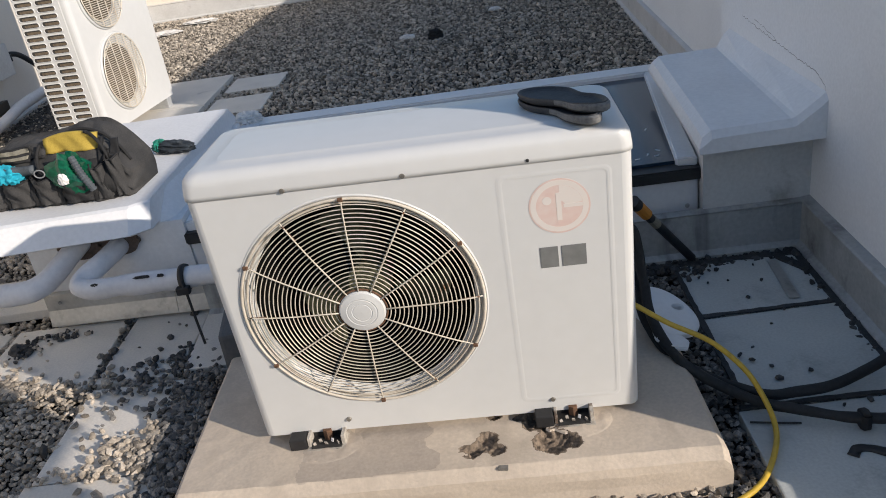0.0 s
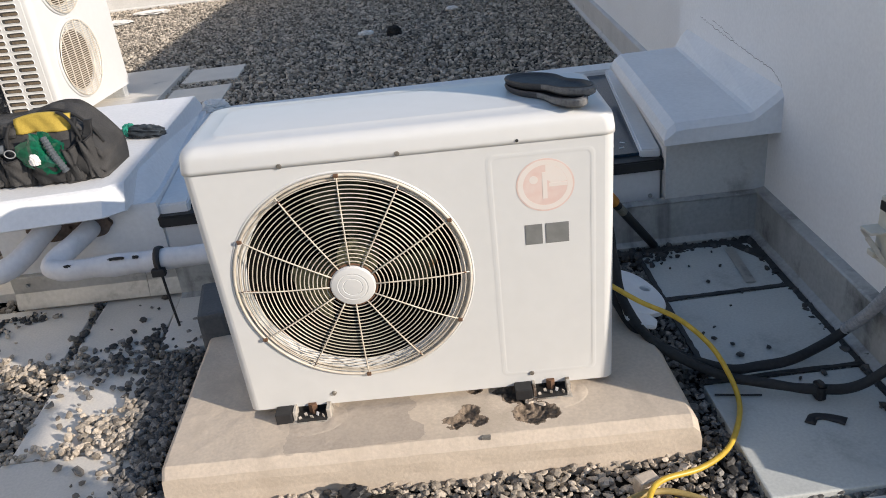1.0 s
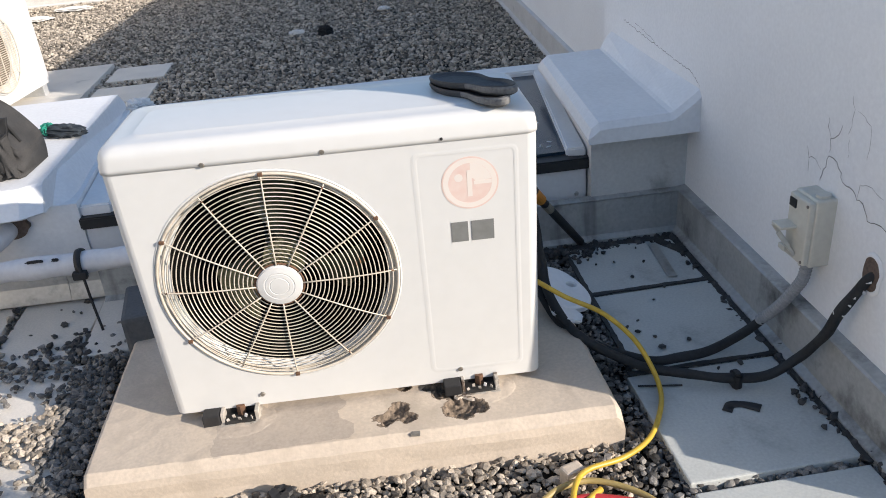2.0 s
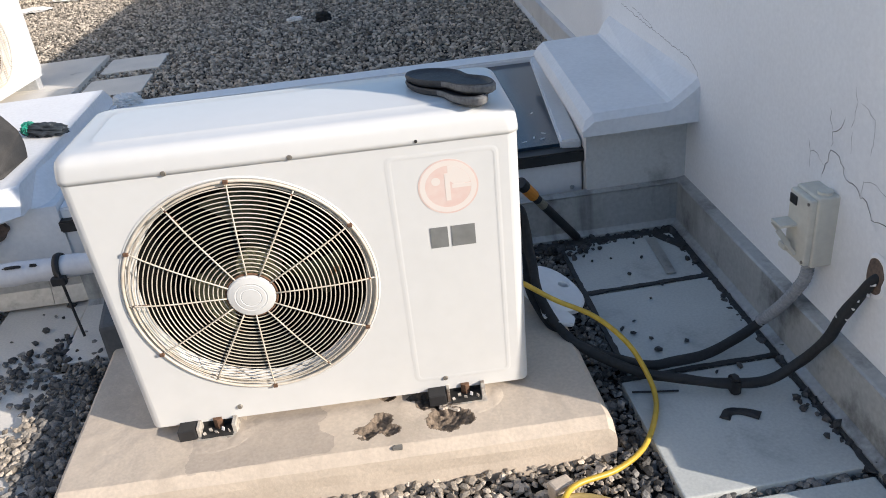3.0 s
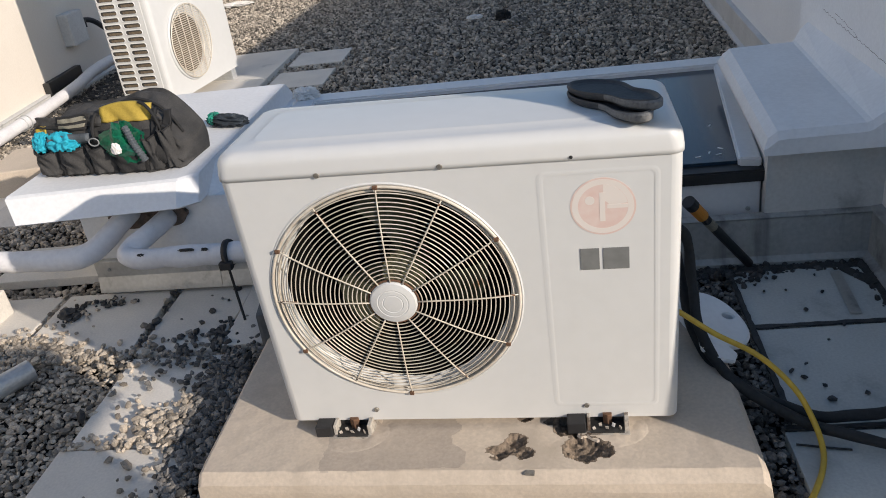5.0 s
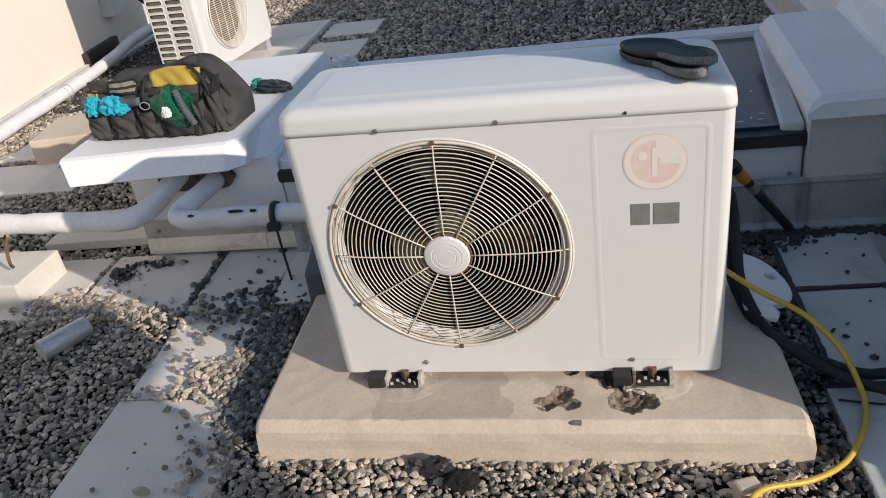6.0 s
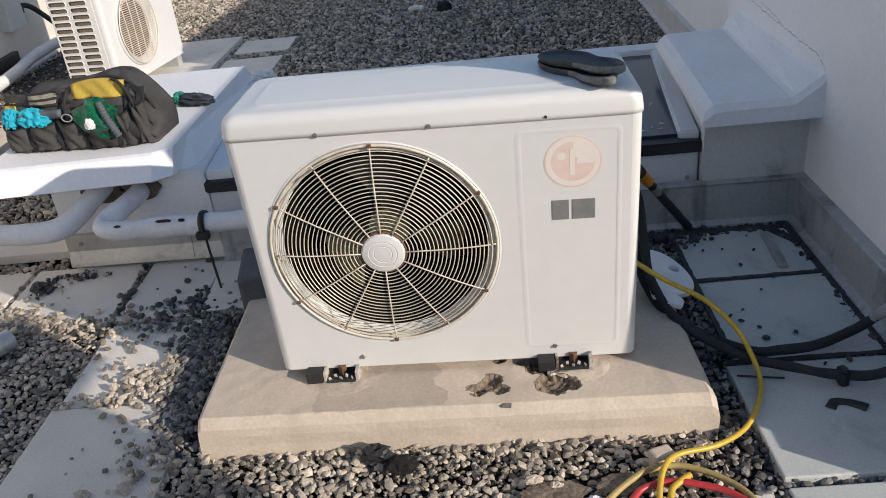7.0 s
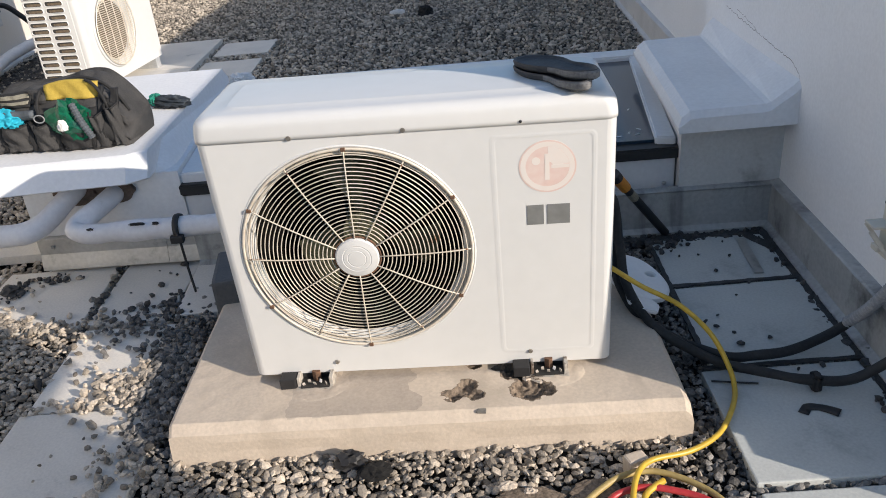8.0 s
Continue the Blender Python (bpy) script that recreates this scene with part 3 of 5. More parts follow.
# gravel spilled over the pavers
rng = np.random.default_rng(21)
strip = np.c_[rng.uniform(0.935, 1.0, 1100), rng.uniform(1.0, 2.27, 1100), rng.uniform(-0.025, 0.0, 1100)]
edge = np.c_[rng.uniform(0.45, 1.0, 500), rng.uniform(2.2, 2.275, 500), rng.uniform(-0.02, 0.002, 500)]
stones("damp_grit", np.concatenate([strip, edge]), rng.gamma(8, 0.0012, 1600).clip(0.005, 0.016), M_STONE_DARK, 6, "black damp grit in the gutter beside the wall", "grit")
spill = []
for cx, cy, sx, sy, n in ((-1.08, 1.92, 0.14, 0.05, 170), (-0.9, 1.74, 0.055, 0.12, 520), (-0.95, 1.56, 0.06, 0.06, 110), (-1.03, 1.60, 0.05, 0.05, 60), (-1.1, 1.535, 0.12, 0.012, 60), (-0.875, 1.45, 0.028, 0.09, 260),
                          (-0.92, 1.28, 0.05, 0.08, 60), (-1.18, 1.72, 0.05, 0.08, 12), (-1.05, 1.35, 0.13, 0.1, 16), (-1.6, 1.985, 0.07, 0.03, 220), (-1.42, 1.95, 0.06, 0.015, 90), (-1.75, 2.02, 0.06, 0.04, 130), (-1.5, 2.28, 0.08, 0.03, 10), (-1.58, 2.18, 0.06, 0.06, 20), (-1.45, 2.1, 0.12, 0.1, 9), (-1.1, 2.1, 0.1, 0.1, 14)):
    q = rng.normal((cx, cy), (sx, sy), (n, 2))
    spill.append(np.c_[q, np.full(n, 0.006) + rng.uniform(0, 0.004, n)])
spill = np.concatenate(spill)
# wet selects spilled stones that get the darker shade colour
wet = (spill[:, 0] > -0.955) & (spill[:, 1] > 1.33) | (spill[:, 1] > 1.72) & (spill[:, 0] > -1.2)
stones("spilled_gravel", spill[~wet], rng.gamma(7, 0.0013, len(spill))[~wet].clip(0.005, 0.017), M_STONE, 4, "grey gravel spilled over the concrete pavers")
stones("spilled_gravel", spill[wet], rng.gamma(7, 0.0013, len(spill))[wet].clip(0.005, 0.017), M_STONE_SHADE, 10, "gravel painted darker for shade, spilled over the concrete pavers")
q = np.array([(0.759, 2.21), (0.809, 2.168), (0.802, 2.072), (0.708, 2.091), (0.731, 1.983), (0.919, 2.147), (0.93, 2.015), (0.803, 1.896), (0.743, 1.833), (0.632, 2.18), (0.877, 2.2), (0.636, 1.679), (0.658, 1.734),
              (0.615, 1.706), (0.675, 1.645), (0.759, 1.609), (0.675, 1.594), (0.819, 1.546), (0.841, 1.475), (0.907, 1.289), (0.907, 1.192), (0.93, 1.174), (0.776, 1.464), (0.44, 1.67)])
q = np.concatenate([q, rng.normal((-1.6, 2.2), (0.025, 0.03), (45, 2)), rng.normal((-1.5, 2.28), (0.05, 0.015), (40, 2)), rng.normal((-1.0, 2.02), (0.012, 0.05), (40, 2)), rng.normal((-1.08, 2.03), (0.05, 0.012), (16, 2)), rng.normal((-1.26, 2.0), (0.01, 0.2), (30, 2)), rng.normal((0.98, 1.35), (0.015, 0.25), (60, 2)), rng.normal((0.6, 2.2), (0.04, 0.05), (40, 2)), rng.normal((0.93, 1.3), (0.03, 0.03), (14, 2))])
stones("dark_pebbles", np.c_[q, np.full(len(q), 0.006)], rng.gamma(6, 0.0014, len(q)).clip(0.004, 0.019), M_STONE_DARK, 5, "dark pebbles and grit scattered on the pavers")


# damp silt washed into the gutter, a ragged film
def silt(a, b, half, seed):
    """A ragged flat band of silt between two points of the plan."""
    A, B = Vector(a), Vector(b)
    d = (B - A).normalized()
    nr = Vector((-d.y, d.x))
    steps = max(4, int((B - A).length / 0.012))
    loops = []
    for i in range(steps + 1):
        c = A + (B - A) * (i / steps)
        l_ = half * (1 + 0.7 * noise.noise(Vector((i * 0.16, seed, 0))) + 0.4 * noise.noise(Vector((i * 0.5, seed, 4))))
        r_ = half * (1 + 0.7 * noise.noise(Vector((i * 0.16, seed, 9))) + 0.4 * noise.noise(Vector((i * 0.5, seed, 14))))
        loops.append([(*(c + nr * l_), 0.0), (*(c + nr * l_ * 0.9), 0.002 + 0.0007 * seed), (*(c - nr * r_ * 0.9), 0.002 + 0.0007 * seed), (*(c - nr * r_), 0.0)])
    vv, ff = loft(loops)
    return tagged(solid("silt", vv, ff, M_SILT), "black damp silt along the paver edges", "silt", "", "stuff")


M_SILT = mat("damp_silt", (0.05, 0.052, 0.053), (0.025, 0.026, 0.027), 0.75, scale=25, fine=200, bump=0.5)
silt((0.953, 1.07), (0.963, 2.24), 0.014, 1)
silt((0.5, 2.235), (0.97, 2.225), 0.016, 2)
silt((0.56, 1.915), (0.95, 1.915), 0.008, 3)
silt((0.545, 1.499), (0.95, 1.499), 0.007, 4)
silt((0.565, 1.52), (0.575, 2.2), 0.008, 5)
silt((0.9, 2.21), (0.955, 2.1), 0.016, 6)

# flat metal strip left on the far paver
bm = bm_box(-0.015, 0.015, -0.115, 0.115, 0.0, 0.003, 0.001)
tagged(part("metal_strip", bm, M_FLASH_MID), "flat grey metal strip lying on the paver", "strip").matrix_world = pose(0.862, 2.065, 0.004, 0, 0, -5)


# ---- concrete plinth under the unit ----
def plinth():
    """A cast pad, a little askew, with a chamfered front arris and broken-out hollows in its top."""
    x0, x1, y0, y1, top = -0.78, 0.45, 1.283, 1.86, 0.086
    nx, ny = 410, 200
    holes = [(-0.085, 1.362, 0.04, 0.026), (-0.06, 1.395, 0.028, 0.028), (-0.045, 1.352, 0.024, 0.02), (0.09, 1.362, 0.05, 0.034), (0.06, 1.435, 0.045, 0.03), (0.02, 1.45, 0.022, 0.018),
             (-0.045, 1.475, 0.02, 0.014), (0.125, 1.352, 0.026, 0.02)]
    grid, broken = [], []
    for j in range(ny + 1):
        for i in range(nx + 1):
            x, y = x0 + (x1 - x0) * i / nx, y0 + (y1 - y0) * j / ny
            z = top + 0.0022 * noise.noise(Vector((x * 7, y * 7, 0))) + 0.0012 * noise.noise(Vector((x * 26, y * 26, 3)))
            e = y - y0
            c = 0.022 + 0.003 * noise.noise(Vector((x * 14, 0, 1)))
            if e < c:
                z -= 0.021 * (c - e) / c
            g = x1 - x
            if g < 0.014:
                z -= 0.016 * (0.014 - g) / 0.014
            if x - x0 < 0.008:
                z -= 0.006 * (0.008 - (x - x0)) / 0.008
            y -= 0.0315 * (x + 0.16)
            near_hole, dip = 9.0, 0.0
            for hx, hy, r, d in holes:
                q = math.hypot(x - hx, (y - hy) * 1.2) / (0.88 * r) + 0.5 * noise.noise(Vector((x * 34, y * 34, hx * 9))) + 0.2 * noise.noise(Vector((x * 90, y * 90, hx)))
                near_hole = min(near_hole, q)
                if q < 1:
                    k = min(1.0, (1 - q) * 2.6)
                    dip = max(dip, d * 0.62 * k * k * (3 - 2 * k) * (0.85 + 0.35 * noise.noise(Vector((x * 75, y * 75, 5)))))
            for hx, hy in ((-0.44, 1.435), (0.143, 1.42)):
                # mortar bedding heaped beside the feet
                q = math.hypot((x - hx) / 0.085, (y - hy) / 0.06)
                if q < 1:
                    z += 0.006 * (1 - q) ** 0.5 * (0.6 + 0.6 * noise.noise(Vector((x * 40, y * 40, 8))))
            grid.append((x, y, z - dip))
            wet = noise.noise(Vector((x * 9, y * 12, 20))) * 0.05 + noise.noise(Vector((x * 40, y * 40, 21))) * 0.014
            damp = -0.5 + 0.5 * wet < x < -0.215 + wet - 0.35 * (y - 1.44) and y0 + 0.03 + 0.2 * abs(wet) < y < 1.6 + wet
            broken.append(2 if near_hole < 1.06 else (1 if damp else 0))
    faces = [(j * (nx + 1) + i, j * (nx + 1) + i + 1, (j + 1) * (nx + 1) + i + 1, (j + 1) * (nx + 1) + i) for j in range(ny) for i in range(nx)]
    dark = [(1 if sum(broken[q] == 2 for q in fc) >= 2 else (2 if sum(broken[q] == 1 for q in fc) >= 2 else 0)) for fc in faces]
    rim = [i for i in range(nx + 1)] + [j * (nx + 1) + nx for j in range(1, ny + 1)] + [ny * (nx + 1) + i for i in range(nx - 1, -1, -1)] + [j * (nx + 1) for j in range(ny - 1, 0, -1)]
    last = rim
    for drop in (0.02, 0.05, 0.085, 0.14):
        cur = []
        for r in rim:
            x, y, z = grid[r]
            w = 0.0035 * noise.noise(Vector((x * 10, y * 10, drop * 25))) - 0.002 * (drop > 0.06)
            side = r % (nx + 1)
            ox = 0.004 if side == nx else (-0.003 if side == 0 else 0)
            oy = -0.002 + w if r <= nx else (0.003 if r >= ny * (nx + 1) else 0)
            cur.append(len(grid))
            grid.append((x + ox + (w if ox else 0), y + oy, z - 0.02 if drop == 0.02 else top - 0.02 - drop))
        n = len(rim)
        faces += [(last[i], cur[i], cur[(i + 1) % n], last[(i + 1) % n]) for i in range(n)]
        last = cur
    return grid, faces, dark


v, f, dark_faces = plinth()
M_BROKEN = mat("broken_damp_concrete", (0.25, 0.195, 0.145), (0.1, 0.078, 0.058), 0.95, scale=40, fine=160, bump=0.6)
plinth_mesh = mesh_from("concrete_plinth", v, f, M_PAD)
plinth_mesh.materials.append(M_BROKEN)
plinth_mesh.materials.append(mat("damp_cast_concrete", (0.48, 0.415, 0.345), (0.39, 0.335, 0.28), 0.8, scale=5, fine=120, bump=0.25, stain=(0.5, 0.42, 0.33), stain_at=0.6, stain_scale=6))
for poly, is_dark in zip(plinth_mesh.polygons, dark_faces):
    poly.material_index = is_dark
plinth_ob = tagged(new("concrete_plinth", plinth_mesh), "stained beige concrete plinth with broken-out hollows", "plinth")
part("grey_chip", bm_prism([(-0.044, 1.292), (-0.022, 1.289), (-0.019, 1.306), (-0.038, 1.31)], 0.078, 0.0855, 0.001), mat("grey_scrap", (0.2, 0.19, 0.17), (0.13, 0.125, 0.115), 0.8, scale=40, fine=200), plinth_ob, "small grey scrap set in the arris")
for hx, hy, wx, wy, seed in ((-0.437, 1.46, 0.062, 0.075, 1), (0.143, 1.46, 0.064, 0.075, 2)):
    # mortar bedding round each foot, ragged at its rim
    loops = []
    for q, z in ((1.0, 0.083), (0.96, 0.0868), (0.84, 0.0872), (0.02, 0.0872)):
        loops.append([(hx + wx * q * math.copysign(abs(math.cos(a)) ** 0.45, math.cos(a)) * (1 + 0.3 * noise.noise(Vector((math.cos(a) * 3, math.sin(a) * 3, seed)))),
                       hy + wy * q * math.copysign(abs(math.sin(a)) ** 0.45, math.sin(a)) * (1 + 0.3 * noise.noise(Vector((math.cos(a) * 3, math.sin(a) * 3, seed + 5)))), z) for a in [2 * math.pi * i / 48 for i in range(48)]])
    v, f = loft(loops)
    solid("mortar_bed", v, f, M_PAD, plinth_ob, "rough mortar bedding under the foot")


# ---- the air-conditioning unit ----
UNIT_AT = pose(-0.147, 1.449, 0.127, 0, 0, -1.85)
LEAN = 0.075
W, D, SEAM, TOP, FOOT = 0.443, 0.315, 0.618, 0.668, -0.021


def leaned(verts):
    return [(x, y - LEAN * z, z - 0.008 * x) for x, y, z in verts]


def usolid(name, vf, material, parent, label="", smooth=False):
    return solid(name, leaned(vf[0]), vf[1], material, parent, label, smooth)


def upart(name, bm, material, parent, label="", smooth=False):
    for vv in bm.verts:
        vv.co = leaned([vv.co])[0]
    return part(name, bm, material, parent, label, smooth)


def outdoor_unit():
    ac = thing("outdoor_unit", UNIT_AT, "ivory enamelled outdoor air-conditioning unit on a concrete plinth", "air conditioner")
    fx, fz, R = -0.1345, 0.3242, 0.2618
    flat, r = W - 0.022, 0.022
    # front sheet with its round opening
    n = 128
    circ, rect, mid = [], [], []
    for i in range(n):
        a = 2 * math.pi * i / n
        c, s = math.cos(a), math.sin(a)
        k = min((flat - fx) / c if c > 1e-9 else 9, (-flat - fx) / c if c < -1e-9 else 9, (SEAM - fz) / s if s > 1e-9 else 9, (FOOT - fz) / s if s < -1e-9 else 9)
        circ.append((fx + R * c, 0.0, fz + R * s))
        mid.append((fx + (R + 0.0035) * c, -0.0022, fz + (R + 0.0035) * s))
        rect.append([fx + k * c, 0.0, fz + k * s])
    for cx, cz in ((flat, FOOT), (flat, SEAM), (-flat, FOOT), (-flat, SEAM)):
        j = min(range(n), key=lambda i: (rect[i][0] - cx) ** 2 + (rect[i][2] - cz) ** 2)
        rect[j] = [cx, 0.0, cz]
    near_ring = [(fx + (R + 0.0065) * math.cos(2 * math.pi * i / n), 0.0, fz + (R + 0.0065) * math.sin(2 * math.pi * i / n)) for i in range(n)]
    throat = [(fx + (R - 0.004) * math.cos(2 * math.pi * i / n), 0.02, fz + (R - 0.004) * math.sin(2 * math.pi * i / n)) for i in range(n)]
    throat2 = [(fx + (R - 0.022) * math.cos(2 * math.pi * i / n), 0.034, fz + (R - 0.022) * math.sin(2 * math.pi * i / n)) for i in range(n)]
    throat3 = [(fx + (R - 0.02) * math.cos(2 * math.pi * i / n), 0.27, fz + (R - 0.02) * math.sin(2 * math.pi * i / n)) for i in range(n)]
    for i in range(n):
        qx, qz = near_ring[i][0], near_ring[i][2]
        near_ring[i] = (max(-flat, min(flat, qx)), 0.0, max(FOOT, min(SEAM, qz)))
    loops = [rect, near_ring, mid, circ]
    usolid("front_panel", loft(loops, caps=False), M_UNIT, ac, "ivory enamelled front sheet")
    usolid("fan_shroud", loft([circ, throat, throat2], caps=False), M_UNIT, ac, "cream bell-mouth round the fan", True)
    # drum colour carries the shade of the deep chamber
    usolid("fan_drum", loft([throat2, throat3], caps=False), M_CHAMBER_SHADE, ac, "drum round the fan, painted near-black for shade", True)
    # wrap-round sides and back
    plan = []
    for k in range(7):
        t = radians(-90 + 15 * k)
        plan.append((flat + r * math.cos(t), r + r * math.sin(t)))
    plan += [(W, D - r)] + [(flat + r * math.cos(radians(15 * k)), D - r + r * math.sin(radians(15 * k))) for k in range(1, 7)]
    wrap = plan + [(-x, y) for x, y in plan[::-1]]
    usolid("casing", loft([[(x, y, FOOT) for x, y in wrap], [(x, y, FOOT + 0.012) for x, y in wrap], [(x, y, SEAM - 0.01) for x, y in wrap], [(x, y, SEAM) for x, y in wrap]], closed=False, caps=False), M_UNIT, ac, "ivory side and back sheet", True)
    upart("base_pan", bm_box(-W + 0.006, W - 0.006, 0.006, D - 0.006, FOOT + 0.001, FOOT + 0.012, 0.003), M_UNIT, ac)
    # lid, rolled over the top edges
    lid = []
    for z, inset, rr in ((SEAM - 0.006, -0.003, 0.025), (SEAM + 0.004, -0.003, 0.026), (SEAM + 0.022, -0.001, 0.028)):
        lid.append([(x, y, z) for x, y in rounded_rect(-W + inset, W - inset, inset, D - inset, rr)])
    for k in range(1, 7):
        t = radians(90 * k / 6)
        ins = 0.028 * (1 - math.cos(t)) - 0.001
        lid.append([(x, y, SEAM + 0.022 + 0.028 * math.sin(t)) for x, y in rounded_rect(-W + ins, W - ins, ins, D - ins, 0.03)])
    for ins, z in ((0.055, TOP + 0.0005), (0.06, TOP + 0.003), (0.064, TOP + 0.0035)):
        lid.append([(x, y, z) for x, y in rounded_rect(-W + ins, W - ins, ins, D - ins, 0.03)])
    usolid("lid", loft([[(x, y + 0.0, z) for x, y, z in lp] for lp in lid]), M_UNIT, ac, "ivory lid with rolled edges", True)
    # inside: back painted near-black for the chamber's shade, fins, fan
    upart("fan_chamber", bm_box(fx - 0.27, fx + 0.27, 0.28, 0.29, 0.03, SEAM - 0.02), M_CHAMBER_SHADE, ac, "condenser behind the fan, painted near-black for shade")
    upart("partition", bm_box(fx + 0.275, fx + 0.28, 0.02, 0.25, 0.02, SEAM - 0.02), M_DARK, ac)
    fan = upart("fan", bm_cyl(0.05, 0.07, 24), M_BLADE, ac, "grey-green fan rotor")
    fan.matrix_basis = pose(fx, 0.15 - LEAN * fz, fz, 90, 0, 0)
    for k in range(3):
        pts, nn = [], 14
        for a in range(nn + 1):
            t = a / nn
            for b in range(7):
                q = b / 6
                rad = 0.045 + 0.14 * q
                ang = radians(120 * k - 35 + (t - 0.5) * (34 + 14 * q) + 14 * q)
                pts.append((rad * math.cos(ang), rad * math.sin(ang), 0.05 * (t - 0.5) + 0.012 * math.sin(math.pi * t)))
        fc = [(a * 7 + b, a * 7 + b + 1, (a + 1) * 7 + b + 1, (a + 1) * 7 + b) for a in range(nn) for b in range(6)]
        back = [(x, y, z - 0.004) for x, y, z in pts]
        m = len(pts)
        fc2 = fc + [tuple(i + m for i in q[::-1]) for q in fc]
        solid("blade", pts + back, fc2, M_BLADE, fan, "", True)
    # wire guard
    guard = upart("fan_guard", bm_cyl(0.004, 0.004, 8), M_GUARD, ac, "ivory wire guard with rust spots")
    guard.matrix_basis = pose(fx, -0.012 - LEAN * fz, fz)
    rings = []
    count = 21
    for k in range(count):
        q = 0.06 + (R - 0.014 - 0.06) * k / (count - 1)
        dome = -0.004 + 0.012 * (q / R) ** 2
        rings.append((q, dome))
    for q, dome in rings:
        vv, ff = ring(0, dome, 0, q, 0.0013, 96, 5)
        solid("wire_ring", [(x, y - LEAN * z, z) for x, y, z in vv], ff, M_GUARD, guard, "", True)
    for q, yy, rr in ((R - 0.002, 0.01, 0.0035), (R - 0.012, 0.016, 0.0028)):
        vv, ff = ring(0, yy, 0, q, rr, 128, 6)
        solid("outer_ring", [(x, y - LEAN * z, z) for x, y, z in vv], ff, M_GUARD, guard, "", True)
    for k in range(12):
        a = radians(89 + 30 * k + (1 if k % 3 else 0))
        c, s = math.cos(a), math.sin(a)
        p = [(0.05 * c, -0.008, 0.05 * s), (0.15 * c, -0.006, 0.15 * s), (0.22 * c, 0.001, 0.22 * s), ((R - 0.002) * c, 0.01, (R - 0.002) * s)]
        vv, ff = tube(p, 0.0017, 6, 3)
        solid("spoke", [(x, y - LEAN * z, z) for x, y, z in vv], ff, M_GUARD, guard, "", True)
        if k in (0, 2, 4, 6, 8, 10):
            bm = bm_box(-0.005, 0.005, -0.003, 0.004, -0.004, 0.004, 0.0015)
            clip = part("clip", bm, M_RUSTY, guard, "rusty guard clip")
            clip.location = ((R - 0.002) * c, 0.006 - LEAN * R * s, (R - 0.002) * s)
        else:
            vv, ff = tube([((R - 0.05) * c, 0.0035, (R - 0.05) * s), ((R - 0.012) * c, 0.007, (R - 0.012) * s)], 0.0021, 6, 3)
            solid("rust_spot", [(x, y - LEAN * z, z) for x, y, z in vv], ff, M_RUSTY, guard, "rusted wire end", True)
    hub = []
    for q, yy in ((0.05, 0.004), (0.05, -0.008), (0.047, -0.012), (0.034, -0.0145), (0.032, -0.0138), (0.03, -0.0145), (0.0225, -0.015), (0.021, -0.0143), (0.0195, -0.015), (0.001, -0.0155)):
        hub.append([(q * math.cos(2 * math.pi * i / 48), yy, q * math.sin(2 * math.pi * i / 48)) for i in range(48)])
    vv, ff = loft(hub)
    solid("hub_cap", [(x, y - LEAN * z, z) for x, y, z in vv], ff, M_UNIT, guard, "ivory round badge cap with stepped rings")
    vv, ff = ring(0, -0.004, 0, 0.0525, 0.0025, 64, 6)
    solid("rust_rim", [(x, y - LEAN * z, z) for x, y, z in vv], ff, M_RUSTY, guard, "rusty rim round the cap", True)
    # service panel embossing
    outer, inner = rounded_rect(0.176, 0.402, 0.012, 0.592, 0.016), rounded_rect(0.182, 0.398, 0.016, 0.588, 0.013)
    inn2 = rounded_rect(0.186, 0.394, 0.02, 0.584, 0.011)
    lp = [[(x, -0.0002, z) for x, z in outer], [(x, -0.0006, z) for x, z in inner], [(x, -0.0006, z) for x, z in inn2], [(x, -0.0003, z) for x, z in rounded_rect(0.189, 0.391, 0.023, 0.581, 0.01)]]
    usolid("service_panel", loft(lp, caps=False), M_UNIT, ac, "raised rib of the service panel")
    # emblem: round pink disc with paler figures; block marks below
    cx, cz = 0.297, 0.512

    def disc(name, r0, r1, a0, a1, material, y, n2=48):
        vv, ff = [], []
        for i in range(n2 + 1):
            t = radians(a0 + (a1 - a0) * i / n2)
            for q in (r0, r1):
                vv.append((cx + q * math.cos(t), y, cz + q * math.sin(t)))
                vv.append((cx + q * math.cos(t), y + 0.002, cz + q * math.sin(t)))
        for i in range(n2):
            k = i * 4
            ff += [(k, k + 2, k + 6, k + 4), (k + 2, k + 3, k + 7, k + 6), (k + 1, k, k + 4, k + 5)]
        return usolid(name, (vv, ff), material, ac, "faded pink round print")

    disc("emblem_disc", 0.0, 0.0465, 0, 360, M_PINK, -0.0006)
    disc("emblem_ring", 0.0465, 0.0575, 0, 360, M_PALE, -0.0008)
    disc("emblem_rim", 0.0575, 0.061, 0, 360, M_PINK, -0.0006)
    disc("emblem_field", 0.012, 0.046, 8, 88, M_PALE, -0.0008, 24)
    upart("emblem_bar", bm_box(cx - 0.006, cx + 0.004, -0.001, -0.0002, cz - 0.031, cz + 0.03), M_PALE, ac, "pale upright bar")
    upart("emblem_bar", bm_box(cx + 0.008, cx + 0.046, -0.001, -0.0002, cz - 0.004, cz + 0.004), M_PALE, ac, "pale short bar")
    cx, cz = cx - 0.024, cz + 0.014
    disc("emblem_dot", 0.0, 0.009, 0, 360, M_PALE, -0.0009, 24)
    for x0, x1 in ((0.25, 0.287), (0.294, 0.344)):
        upart("mark_bar", bm_box(x0, x1, -0.0012, 0.001, 0.372, 0.421, 0.0004), M_GREY, ac, "plain dark grey block mark")
